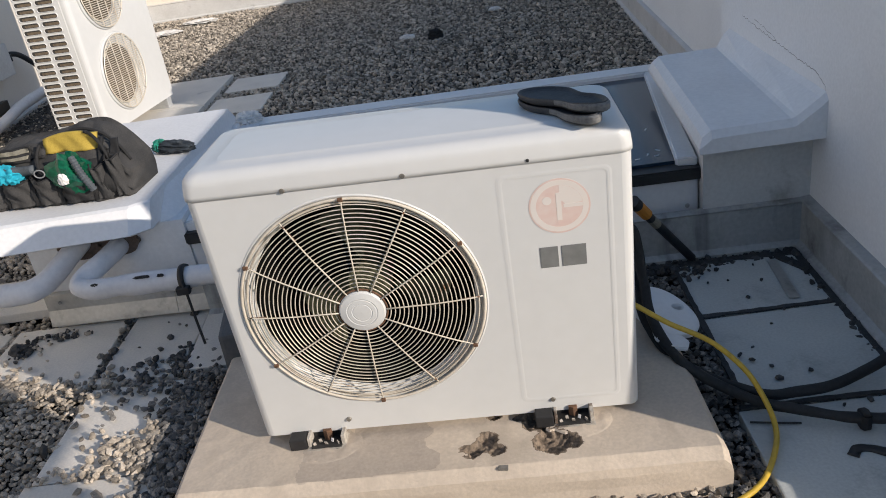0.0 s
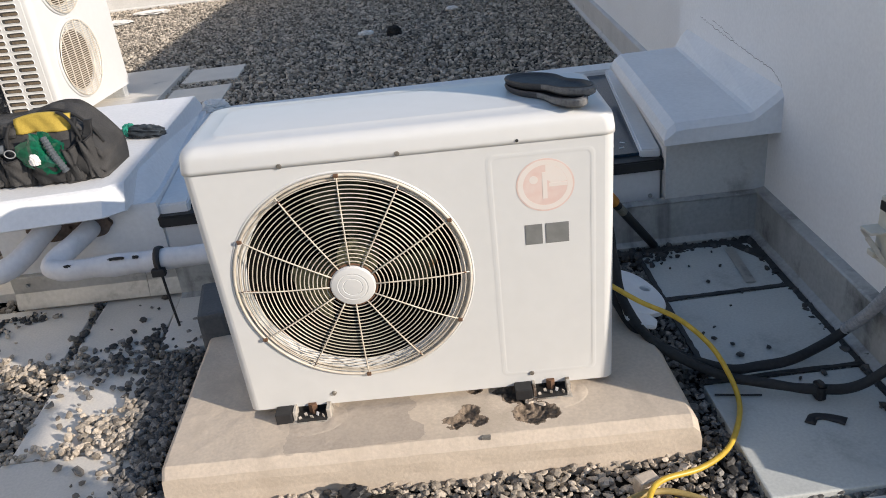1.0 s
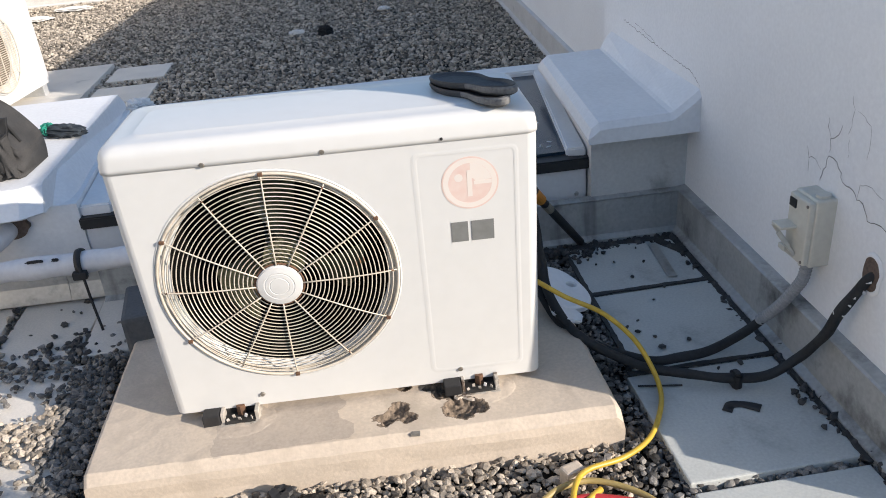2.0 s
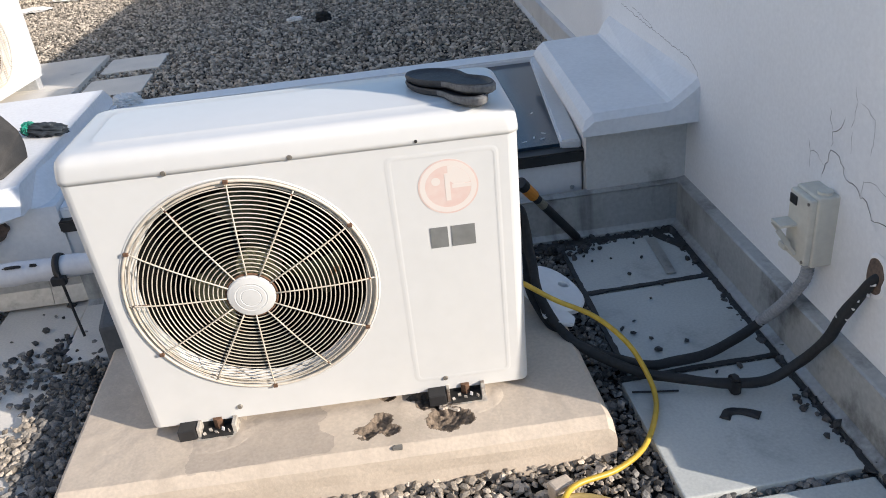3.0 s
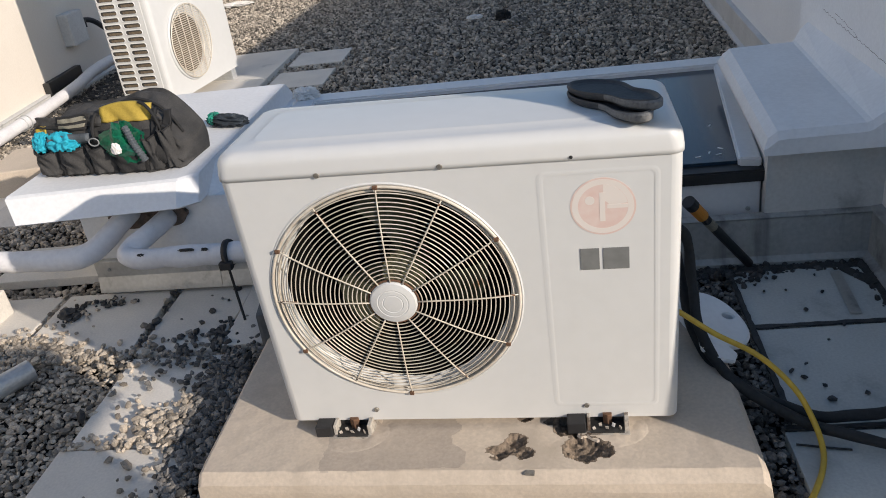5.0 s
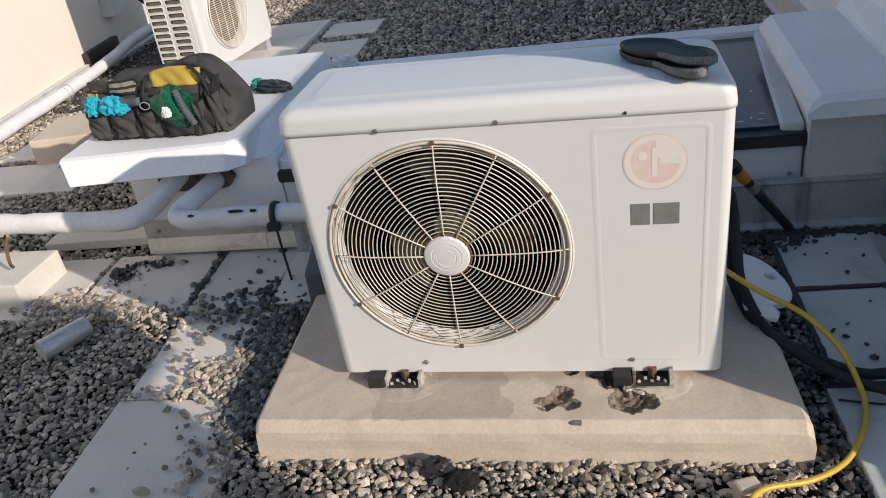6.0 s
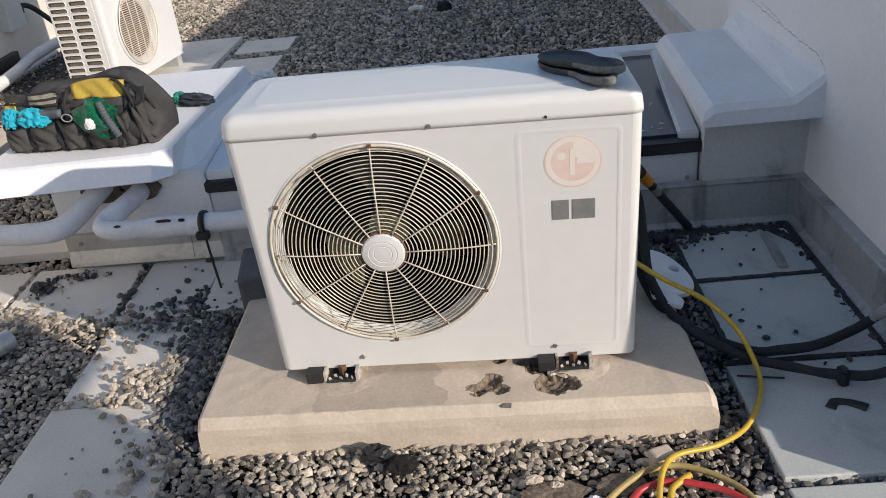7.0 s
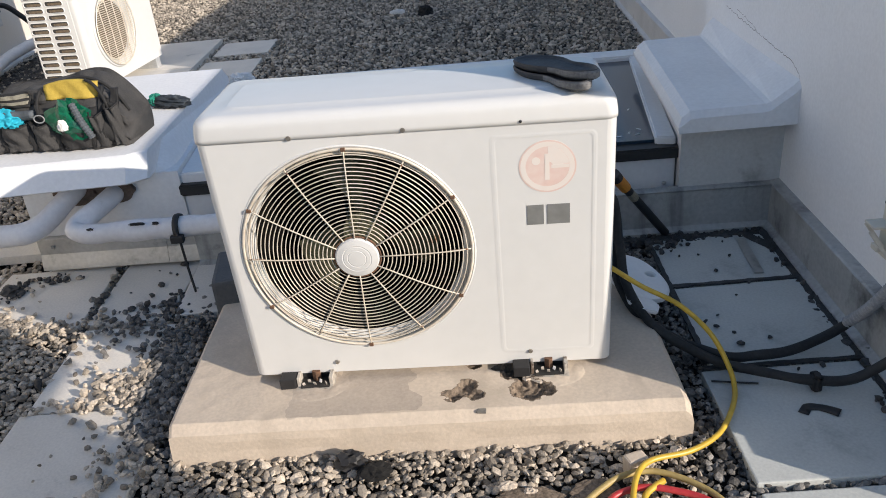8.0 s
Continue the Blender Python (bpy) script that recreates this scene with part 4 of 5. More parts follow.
    # screws
    for x in (-0.24, 0.0, 0.243):
        sc = screw_head(ac, x, -0.003 - LEAN * (SEAM - 0.003), SEAM - 0.001, 0.0065 if x < 0.2 else 0.004, M_SCREW if x < 0.2 else M_DARK)
    for x in (-0.232, 0.247):
        screw_head(ac, x, -0.002 - LEAN * 0.012, 0.013, 0.0065)
    # right-hand side: valve recess cover and pipe stubs
    upart("valve_cover", bm_box(W - 0.002, W + 0.006, 0.14, 0.28, 0.06, 0.34, 0.002), M_UNIT, ac, "ivory valve cover")
    # feet
    for x in (-0.29, 0.29):
        for px0, px1, z0 in ((x - 0.045, x - 0.038, -0.045), (x + 0.036, x + 0.045, -0.045)):
            part("foot_side", bm_box(px0, px1, -0.03, D + 0.02, z0, -0.011, 0.001), M_FOOT, ac, "paint-flaked steel foot")
        part("foot_sole", bm_box(x - 0.047, x + 0.047, -0.042, D + 0.02, -0.043, -0.038, 0.001), M_FOOT, ac)
        # black box and sheet paint the shade inside the open foot
        part("foot_hollow_shade", bm_box(x - 0.0375, x + 0.0355, 0.006, 0.2, -0.0375, -0.0125), M_DARK, ac, "black box painting the shade in the foot's hollow")
        part("foot_sole_shade", bm_box(x - 0.037, x + 0.035, -0.036, 0.006, -0.0379, -0.035), M_DARK, ac, "black sheet painting the shade on the foot's sole")
        for k in range(5):
            part("paint_flake", bm_box(-0.0035, 0.0035, -0.001, 0.001, -0.004, 0.005 + 0.002 * (k % 3), 0.0005), M_PAPER if k == 3 else M_FOOT, ac, "white flake of old paint").matrix_basis = pose(x - 0.03 + 0.014 * k, -0.026 + 0.006 * (k % 2), -0.033 + 0.004 * (k % 2), 20 * (k % 3) - 15, 8 * k - 16, 30 - 20 * k)
        part("foot_bolt", bm_cyl(0.011, 0.03, 6), M_RUSTY, ac, "rusted foot bolt").location = (x, 0.0, -0.025)
        part("foot_block", bm_box(x - 0.088, x - 0.047, -0.034, 0.12, -0.041, -0.012, 0.003), M_BLACK, ac, "black block beside the foot")
    return ac


outdoor_unit()


# ---- shoe insoles on the lid ----
M_SOLE_EDGE = mat("grey_insole_edge", (0.2, 0.2, 0.195), (0.11, 0.112, 0.115), 0.75, scale=30, fine=160, bump=0.35)


def insole(at, label):
    outline = []
    n = 64
    for i in range(n):
        t = 2 * math.pi * i / n
        y = 0.135 * math.cos(t)
        w = 0.042 + 0.009 * math.cos(t) - 0.013 * math.exp(-((y + 0.012) / 0.042) ** 2)
        x = w * math.sin(t) * (1.0 if abs(math.cos(t)) < 0.98 else 0.98) + 0.012 * math.cos(math.pi * y / 0.27)
        outline.append((x, y))
    loops = []
    for ins, z, cup in ((0.93, 0.0, 0.0), (1.0, 0.005, 0.2), (1.03, 0.014, 0.8), (1.0, 0.02, 1.0), (0.96, 0.0195, 0.9), (0.9, 0.015, 0.4), (0.8, 0.0125, 0.1), (0.4, 0.011, 0.0), (0.02, 0.0105, 0.0)):
        loops.append([(x * ins, y * ins * 0.97, z + cup * 0.014 * max(0.0, -y / 0.135) ** 1.5) for x, y in outline])
    v, f = loft(loops)
    ob = solid("insole", v, f, M_SOLE)
    ob.matrix_world = at @ Matrix.Diagonal((1.08, 0.95, 0.7, 1))
    half = [(x, y) for x, y in outline[16:49]]
    wallv = []
    for ins, z, cup in ((1.0, 0.004, 0.15), (1.045, 0.007, 0.3), (1.05, 0.015, 0.8), (1.02, 0.0185, 0.9), (0.98, 0.0185, 0.9), (0.98, 0.004, 0.15)):
        wallv.append([(x * ins, y * ins * 0.975, z + cup * 0.014 * max(0.0, -y / 0.135) ** 1.5) for x, y in half])
    v, f = loft(wallv, closed=False, caps=False)
    solid("heel_rim", v, f, M_SOLE_EDGE, ob, "worn light grey heel edge")
    return tagged(ob, label, "insole", "insoles on the unit")


insole(pose(0.171, 1.492, 0.797, 0, 0, 27), "black foam shoe insole lying on the unit lid")
insole(pose(0.181, 1.502, 0.811, -1.2, 0, 33), "black foam shoe insole stacked on another")


# ---- hoses, pipes, cables ----
def hose(name, points, r, material, label, category="hose", ribs=0.0, rough=0.0, per=8, n=12, group=""):
    v, f = tube(points, r, n, per, ribs, rough)
    return tagged(solid(name, v, f, material, None, "", not ribs), label, category, group)


hose("yellow_hose", [(0.295, 1.60, 0.285), (0.323, 1.593, 0.27), (0.398, 1.572, 0.22), (0.49, 1.548, 0.17), (0.557, 1.505, 0.11), (0.59, 1.46, 0.05), (0.594, 1.40, 0.014), (0.562, 1.322, 0.012), (0.505, 1.24, 0.012), (0.425, 1.185, 0.018), (0.331, 1.152, 0.03), (0.29, 1.11, 0.032), (0.265, 1.04, 0.018), (0.25, 0.95, 0.012), (0.23, 0.8, 0.01)],
     0.0065, M_YELLOW, "bright yellow refrigerant charging hose")
hose("yellow_hose", [(0.16, 1.05, 0.012), (0.205, 1.09, 0.014), (0.26, 1.125, 0.016), (0.33, 1.135, 0.014), (0.40, 1.10, 0.012), (0.45, 1.04, 0.012), (0.47, 0.95, 0.012)], 0.007, M_YELLOW_OLD, "dull yellow coiled charging hose")
hose("yellow_hose", [(0.345, 1.105, 0.014), (0.32, 1.085, 0.018), (0.295, 1.06, 0.016), (0.285, 1.01, 0.012), (0.27, 0.9, 0.012)], 0.007, M_YELLOW, "short yellow hose end with crimped ferrule")
hose("red_hose", [(0.205, 1.04, 0.012), (0.24, 1.075, 0.014), (0.30, 1.088, 0.016), (0.36, 1.075, 0.014), (0.42, 1.045, 0.012), (0.47, 0.98, 0.012)], 0.0075, M_RED, "red refrigerant hose coiled on gravel")
# insulated lines
wall_line = hose("insulated_line", [(0.30, 1.70, 0.40), (0.345, 1.76, 0.40), (0.373, 1.785, 0.34), (0.38, 1.76, 0.25), (0.389, 1.681, 0.15), (0.433, 1.591, 0.09), (0.509, 1.526, 0.055), (0.582, 1.475, 0.035), (0.69, 1.42, 0.03), (0.779, 1.385, 0.03), (0.86, 1.37, 0.036), (0.925, 1.36, 0.08), (0.949, 1.335, 0.135), (0.955, 1.302, 0.195), (0.965, 1.285, 0.256), (0.985, 1.266, 0.32), (1.002, 1.252, 0.355), (1.035, 1.245, 0.37)],
     0.0128, M_FOAM, "black foam-insulated pipe entering the wall", "pipe", rough=0.004)
hose("insulated_line", [(0.30, 1.74, 0.36), (0.34, 1.80, 0.34), (0.36, 1.80, 0.25), (0.375, 1.72, 0.14), (0.42, 1.63, 0.08), (0.50, 1.565, 0.05), (0.60, 1.51, 0.03), (0.675, 1.503, 0.028), (0.77, 1.511, 0.03), (0.86, 1.543, 0.036), (0.915, 1.558, 0.056), (0.935, 1.55, 0.08)],
     0.0126, M_FOAM, "dark sleeved cable run rising to the switch", "pipe", rough=0.003)
hose("flexible_conduit", [(0.926, 1.556, 0.07), (0.945, 1.535, 0.105), (0.955, 1.505, 0.15), (0.965, 1.475, 0.205), (0.972, 1.455, 0.25), (0.974, 1.45, 0.298)], 0.0125, M_CONDUIT, "grey corrugated flexible conduit below the switch", "conduit", ribs=0.003, per=10)
part("sleeve_collar", bm_prism(rounded_rect(0.773, 0.797, 1.369, 1.405, 0.01), 0.0, 0.047, 0.006), M_BLACK, wall_line, "black tape collar")
rngf = random.Random(44)
for k in range(16):
    # torn white lining where the foam breaks off at the wall
    a, t = rngf.uniform(0, 6.28), rngf.uniform(0, 1)
    c = Vector((0.962, 1.29, 0.245)).lerp(Vector((1.0, 1.254, 0.352)), t)
    o = part("torn_lining", bm_box(-0.006, 0.006, -0.0012, 0.0012, -0.0035, 0.0035, 0.0008, 1), M_PAPER, wall_line, "white torn lining")
    o.matrix_basis = pose(c.x + 0.015 * math.cos(a) * 0.7, c.y + 0.013 * math.sin(a), c.z, rngf.uniform(-40, 40), rngf.uniform(-60, 60), math.degrees(a) + 90)
v, f = tube([(0.55, 1.44, 0.006), (0.62, 1.425, 0.006), (0.66, 1.42, 0.004)], 0.0025, 8)
tagged(solid("black_rod", v, f, M_BLACK), "thin black rod lying on the paver", "rod")

# loose valve cover on the plinth's far corner
def loose_cover():
    out = []
    n = 36
    for i in range(n):
        t = 2 * math.pi * i / n
        out.append((0.085 * math.copysign(abs(math.cos(t)) ** 0.8, math.cos(t)), 0.105 * math.sin(t)))
    hole = [(0.045 + 0.018 * math.cos(2 * math.pi * i / n), 0.012 * math.sin(2 * math.pi * i / n)) for i in range(n)]
    loops = [[(x, y, 0.0) for x, y in out], [(x, y, 0.014) for x, y in out], [(x * 0.93, y * 0.93, 0.018) for x, y in out],
             [(x * 1.05, y * 1.2, 0.018) for x, y in hole], [(x, y, 0.013) for x, y in hole], [(x, y, 0.0) for x, y in hole], [(x, y, 0.0) for x, y in out]]
    v, f = loft(loops, caps=False)
    ob = solid("loose_cover", v, f, M_WHITE, None, "", False)
    tongue = bm_prism([(-0.075, -0.055), (-0.02, -0.09), (-0.01, -0.13), (-0.035, -0.155), (-0.075, -0.14), (-0.095, -0.1)], 0.001, 0.013, 0.003)
    part("tongue", tongue, M_WHITE, ob, "bent white tongue of the cover")
    ob.matrix_world = pose(0.43, 1.775, 0.118, 12, 14, 24)
    return tagged(ob, "loose white pressed-metal valve cover with a slot", "cover")


loose_cover()

# torch-like tool leaning beside the kerb
tool = thing("hand_tool", look((0.442, 2.09, 0.295), (0.65, 2.26, 0.0)), "black hand tool with orange grip leaning by the kerb", "tool")
for nm, z0, z1, r, m_, lb in (("shaft", -0.385, -0.06, 0.014, M_BLACK, ""), ("grip", -0.06, 0.0, 0.018, M_ORANGE, "orange grip"), ("label_band", -0.13, -0.09, 0.0145, M_TAPE, "pale band"), ("butt", 0.0, 0.03, 0.019, M_BLACK, "")):
    bm = bm_cyl(r, z1 - z0, 14)
    bmesh.ops.translate(bm, vec=(0, 0, (z0 + z1) / 2), verts=bm.verts)
    part(nm, bm, m_, tool, lb)


# ---- switch on the wall ----
def isolator():
    x0 = wall_x(1.55)
    box = thing("isolator_switch", pose(x0 - 0.002, 1.462, 0.385), "beige weatherproof isolator switch on the wall", "switch")
    part("body", bm_box(-0.05, 0.004, -0.045, 0.05, -0.088, 0.088, 0.007, 3), M_SWITCH, box)
    part("cover", bm_box(-0.066, -0.048, -0.041, 0.046, -0.082, 0.083, 0.006, 3), M_SWITCH, box)
    part("window", bm_box(-0.069, -0.064, 0.012, 0.04, 0.05, 0.072, 0.001), M_DARK, box, "small black label window")
    lever = part("handle", bm_box(-0.106, -0.064, 0.0, 0.046, 0.002, 0.009, 0.002), M_SWITCH, box, "flat lever of the handle")
    for yy, z0 in ((0.036, 0.0), (0.012, -0.012)):
        vv, ff = tube([(-0.102, yy + 0.008, z0), (-0.086, yy - 0.004, z0 - 0.026), (-0.067, yy - 0.016, z0 - 0.056)], 0.0055, 4, 2)
        solid("brace", vv, ff, M_SWITCH, lever, "slanting brace of the lever")
    part("shield", bm_box(-0.08, -0.064, 0.02, 0.05, -0.07, -0.055, 0.004), M_SWITCH, box, "lock shield")
    for yy, zz in ((-0.034, 0.073), (-0.034, -0.073)):
        screw = part("screw", bm_cyl(0.004, 0.003, 12), M_SCREW, box)
        screw.matrix_basis = pose(-0.0665, yy, zz, 0, 90, 0)
    cap = part("gland", bm_cyl(0.017, 0.01, 20), M_SWITCH, box, "round blanking gland")
    cap.location = (-0.022, -0.02, 0.09)
    cable = part("conduit_nut", bm_cyl(0.018, 0.02, 12), M_SWITCH, box)
    cable.location = (-0.028, 0.003, -0.094)
    return box


isolator()
hole = thing("wall_hole", pose(wall_x(1.255) - 0.001, 1.255, 0.362), "rough mortar hole in the wall for the pipe", "hole")
pts = []
for ring_r, xx in ((0.048, -0.0005), (0.043, -0.003), (0.038, -0.004), (0.034, 0.004)):
    pts.append([(xx, ring_r * 0.75 * math.cos(2 * math.pi * i / 28) * (1 + 0.16 * noise.noise(Vector((math.cos(i * 0.2244) * 2.2, math.sin(i * 0.2244) * 2.2, ring_r * 30)))), ring_r * 1.15 * math.sin(2 * math.pi * i / 28) * (1 + 0.05 * math.cos(2 * math.pi * i * 2 / 28))) for i in range(28)])
v, f = loft(pts, caps=False)
solid("mortar_rim", v, f, M_WALL, hole, "patched rim", True)
solid("recess", [(-0.003, p[1] * 1.0, p[2] * 1.0) for p in pts[2]] + [(-0.0035, 0, 0)], [(i, (i + 1) % 28, 28) for i in range(28)], M_HOLE, hole, "raw mortar inside")


# hairline cracks: thin open grooves as narrow raised lips
def crack(points, width, seed):
    points = [(y - 0.07, z + 0.028) for y, z in points] if points[0][0] < 2 else points
    rng = random.Random(seed)
    path = []
    for (y0, z0), (y1, z1) in zip(points, points[1:]):
        k = max(2, int(math.hypot(y1 - y0, z1 - z0) / 0.012))
        for i in range(k):
            t = i / k
            path.append((y0 + (y1 - y0) * t + rng.uniform(-0.004, 0.004), z0 + (z1 - z0) * t + rng.uniform(-0.004, 0.004)))
    path.append(points[-1])
    vv, ff = [], []
    for i, (y, z) in enumerate(path):
        a, b = path[max(0, i - 1)], path[min(len(path) - 1, i + 1)]
        dy, dz = b[0] - a[0], b[1] - a[1]
        q = math.hypot(dy, dz) or 1
        w = 0.62 * width * rng.uniform(0.4, 1.0) * (0.3 if i in (0, len(path) - 1) else 1)
        for s in (-1, 1):
            vv.append((wall_x(y) - 0.0012, y - dz / q * w * s, z + dy / q * w * s))
    for i in range(len(path) - 1):
        ff.append((2 * i, 2 * i + 1, 2 * i + 3, 2 * i + 2))
    return tagged(solid("wall_crack", vv, ff, M_CRACK), "hairline crack in the wall render", "crack", "cracks in the wall", "structure")


crack([(1.57, 0.455), (1.56, 0.49), (1.545, 0.535), (1.50, 0.52), (1.48, 0.49), (1.44, 0.49), (1.42, 0.475), (1.395, 0.475), (1.37, 0.44), (1.33, 0.45), (1.27, 0.44)], 0.0022, 1)
crack([(1.545, 0.535), (1.548, 0.57), (1.52, 0.59), (1.51, 0.62)], 0.0016, 2)
crack([(1.548, 0.57), (1.565, 0.60), (1.57, 0.62)], 0.0013, 3)
crack([(1.57, 0.49), (1.60, 0.505), (1.625, 0.50), (1.64, 0.525)], 0.0013, 4)
crack([(1.625, 0.50), (1.622, 0.46)], 0.001, 5)
crack([(1.485, 0.60), (1.478, 0.66), (1.49, 0.69)], 0.001, 6)
crack([(1.48, 0.60), (1.475, 0.55)], 0.001, 7)
crack([(1.47, 0.66), (1.44, 0.66), (1.41, 0.645), (1.408, 0.57)], 0.001, 8)
crack([(1.42, 0.475), (1.42, 0.51), (1.38, 0.52), (1.33, 0.51)], 0.001, 9)
crack([(2.98, 0.60), (2.8, 0.585), (2.6, 0.575), (2.45, 0.565), (2.3, 0.56), (2.22, 0.53), (2.2, 0.44)], 0.002, 10)
crack([(2.85, 0.61), (2.7, 0.595), (2.62, 0.58)], 0.0015, 11)
crack([(1.18, 0.16), (1.1, 0.2), (1.02, 0.19), (0.95, 0.22)], 0.0015, 12)


# ---- pipes under the hood ----
hose("wrapped_pipe", [(-1.35, 2.42, 0.315), (-1.36, 2.33, 0.305), (-1.42, 2.25, 0.255), (-1.49, 2.205, 0.225), (-1.60, 2.2, 0.222), (-1.8, 2.2, 0.23), (-2.02, 2.21, 0.235), (-2.4, 2.23, 0.25), (-3.0, 2.26, 0.25)], 0.036, M_PIPE, "white tape-wrapped pipe running from the duct", "pipe", rough=0.006, n=18)
hose("wrapped_pipe", [(-1.225, 2.44, 0.285), (-1.23, 2.34, 0.28), (-1.265, 2.26, 0.262), (-1.312, 2.205, 0.236), (-1.295, 2.17, 0.224), (-1.2, 2.165, 0.22), (-1.0, 2.165, 0.22), (-0.75, 2.165, 0.22), (-0.4, 2.15, 0.22), (0.1, 2.14, 0.22)], 0.034, M_PIPE, "white tape-wrapped pipe passing behind the unit", "pipe", rough=0.006, n=18)
strap = thing("pipe_strap", pose(-0.965, 2.165, 0.22), "black cable tie strap with hanging tail", "strap")
v, f = ring(0, 0, 0, 0.040, 0.005, 32, 6, axis="x")
solid("loop", [(x * 2.2, y, z) for x, y, z in v], f, M_BLACK, strap, "", True)
v, f = tube([(0.0, -0.04, 0.01), (0.01, -0.05, -0.03), (0.015, -0.055, -0.12), (0.028, -0.075, -0.205)], 0.0045, 8)
solid("tail", v, f, M_BLACK, strap, "", True)
part("buckle", bm_box(-0.02, 0.022, -0.055, -0.032, -0.035, -0.01, 0.004), M_BLACK, strap)

# ---- blocks and bits on the left ----
def block(name, x0, x1, y0, y1, z0, z1, rot, label, material=M_SLAB, bevel=0.008):
    cx, cy = (x0 + x1) / 2, (y0 + y1) / 2
    bm = bm_box(x0 - cx, x1 - cx, y0 - cy, y1 - cy, 0, z1 - z0, bevel)
    for v in bm.verts:
        v.co += v.co.normalized() * 0.004 * noise.noise(v.co * 20)
    ob = part(name, bm, material, None)
    ob.matrix_world = pose(cx, cy, z0, 0, 0, rot)
    return tagged(ob, label, "block")


block("support_block", -2.32, -1.87, 2.03, 2.28, -0.03, 0.09, -2, "pale concrete block carrying the wrapped pipe", M_SLAB)
v, f = tube([(-1.955, 2.17, 0.2), (-1.96, 2.15, 0.17), (-1.945, 2.12, 0.125), (-1.93, 2.11, 0.113)], 0.006, 8)
tagged(solid("rusty_strap", v, f, M_RUSTY), "rusty wire strap from pipe to block", "strap")
block("concrete_block", -2.72, -2.40, 3.42, 3.80, -0.02, 0.13, 8, "pale concrete block standing on the gravel", M_PAD)
block("broken_paver", -0.98, -0.805, 1.965, 2.33, -0.02, 0.008, 2, "broken piece of paver beside the unit", M_SLAB, 0.005)
block("rubber_block", -0.815, -0.735, 1.87, 2.08, -0.02, 0.165, 8, "dark grey block behind the plinth", mat("dark_grey_matt", (0.11, 0.115, 0.12), (0.08, 0.085, 0.09), 0.8, scale=12, fine=120, bump=0.2), 0.012)
block("stone_chunk", 0.275, 0.325, 1.15, 1.185, -0.02, 0.03, 20, "pale broken stone chunk lying on gravel", M_PAD, 0.006)
v, f = tube([(-1.632, 1.735, 0.018), (-1.585, 1.81, 0.018), (-1.548, 1.868, 0.018)], 0.034, 28, 3)
tagged(solid("metal_sleeve", v, f, M_STEEL, None, "", False), "short galvanised metal sleeve lying on gravel", "sleeve")

# white trunking along the sunlit wall
hose("trunking_pipe", [(-2.9, 0.6, 0.05), (-3.03, 2.6, 0.06), (-3.11, 3.8, 0.075), (-3.12, 4.3, 0.08), (-3.13, 4.7, 0.09), (-3.18, 5.2, 0.1), (-3.23, 5.6, 0.12), (-3.1, 5.9, 0.16), (-2.6, 5.95, 0.2)], 0.038, M_PIPE, "white wrapped pipe along the wall foot", "pipe", rough=0.004, n=16)
v, f = joined([ring(0, 0, 0, 0.042, 0.004, 24, 5), ring(0, 0.05, 0, 0.044, 0.004, 24, 5)])
ob = tagged(solid("wire_tie", v, f, M_STEEL, None, "", True), "loose wire tie round the wrapped pipe", "tie")
ob.matrix_world = pose(-3.123, 4.42, 0.082)


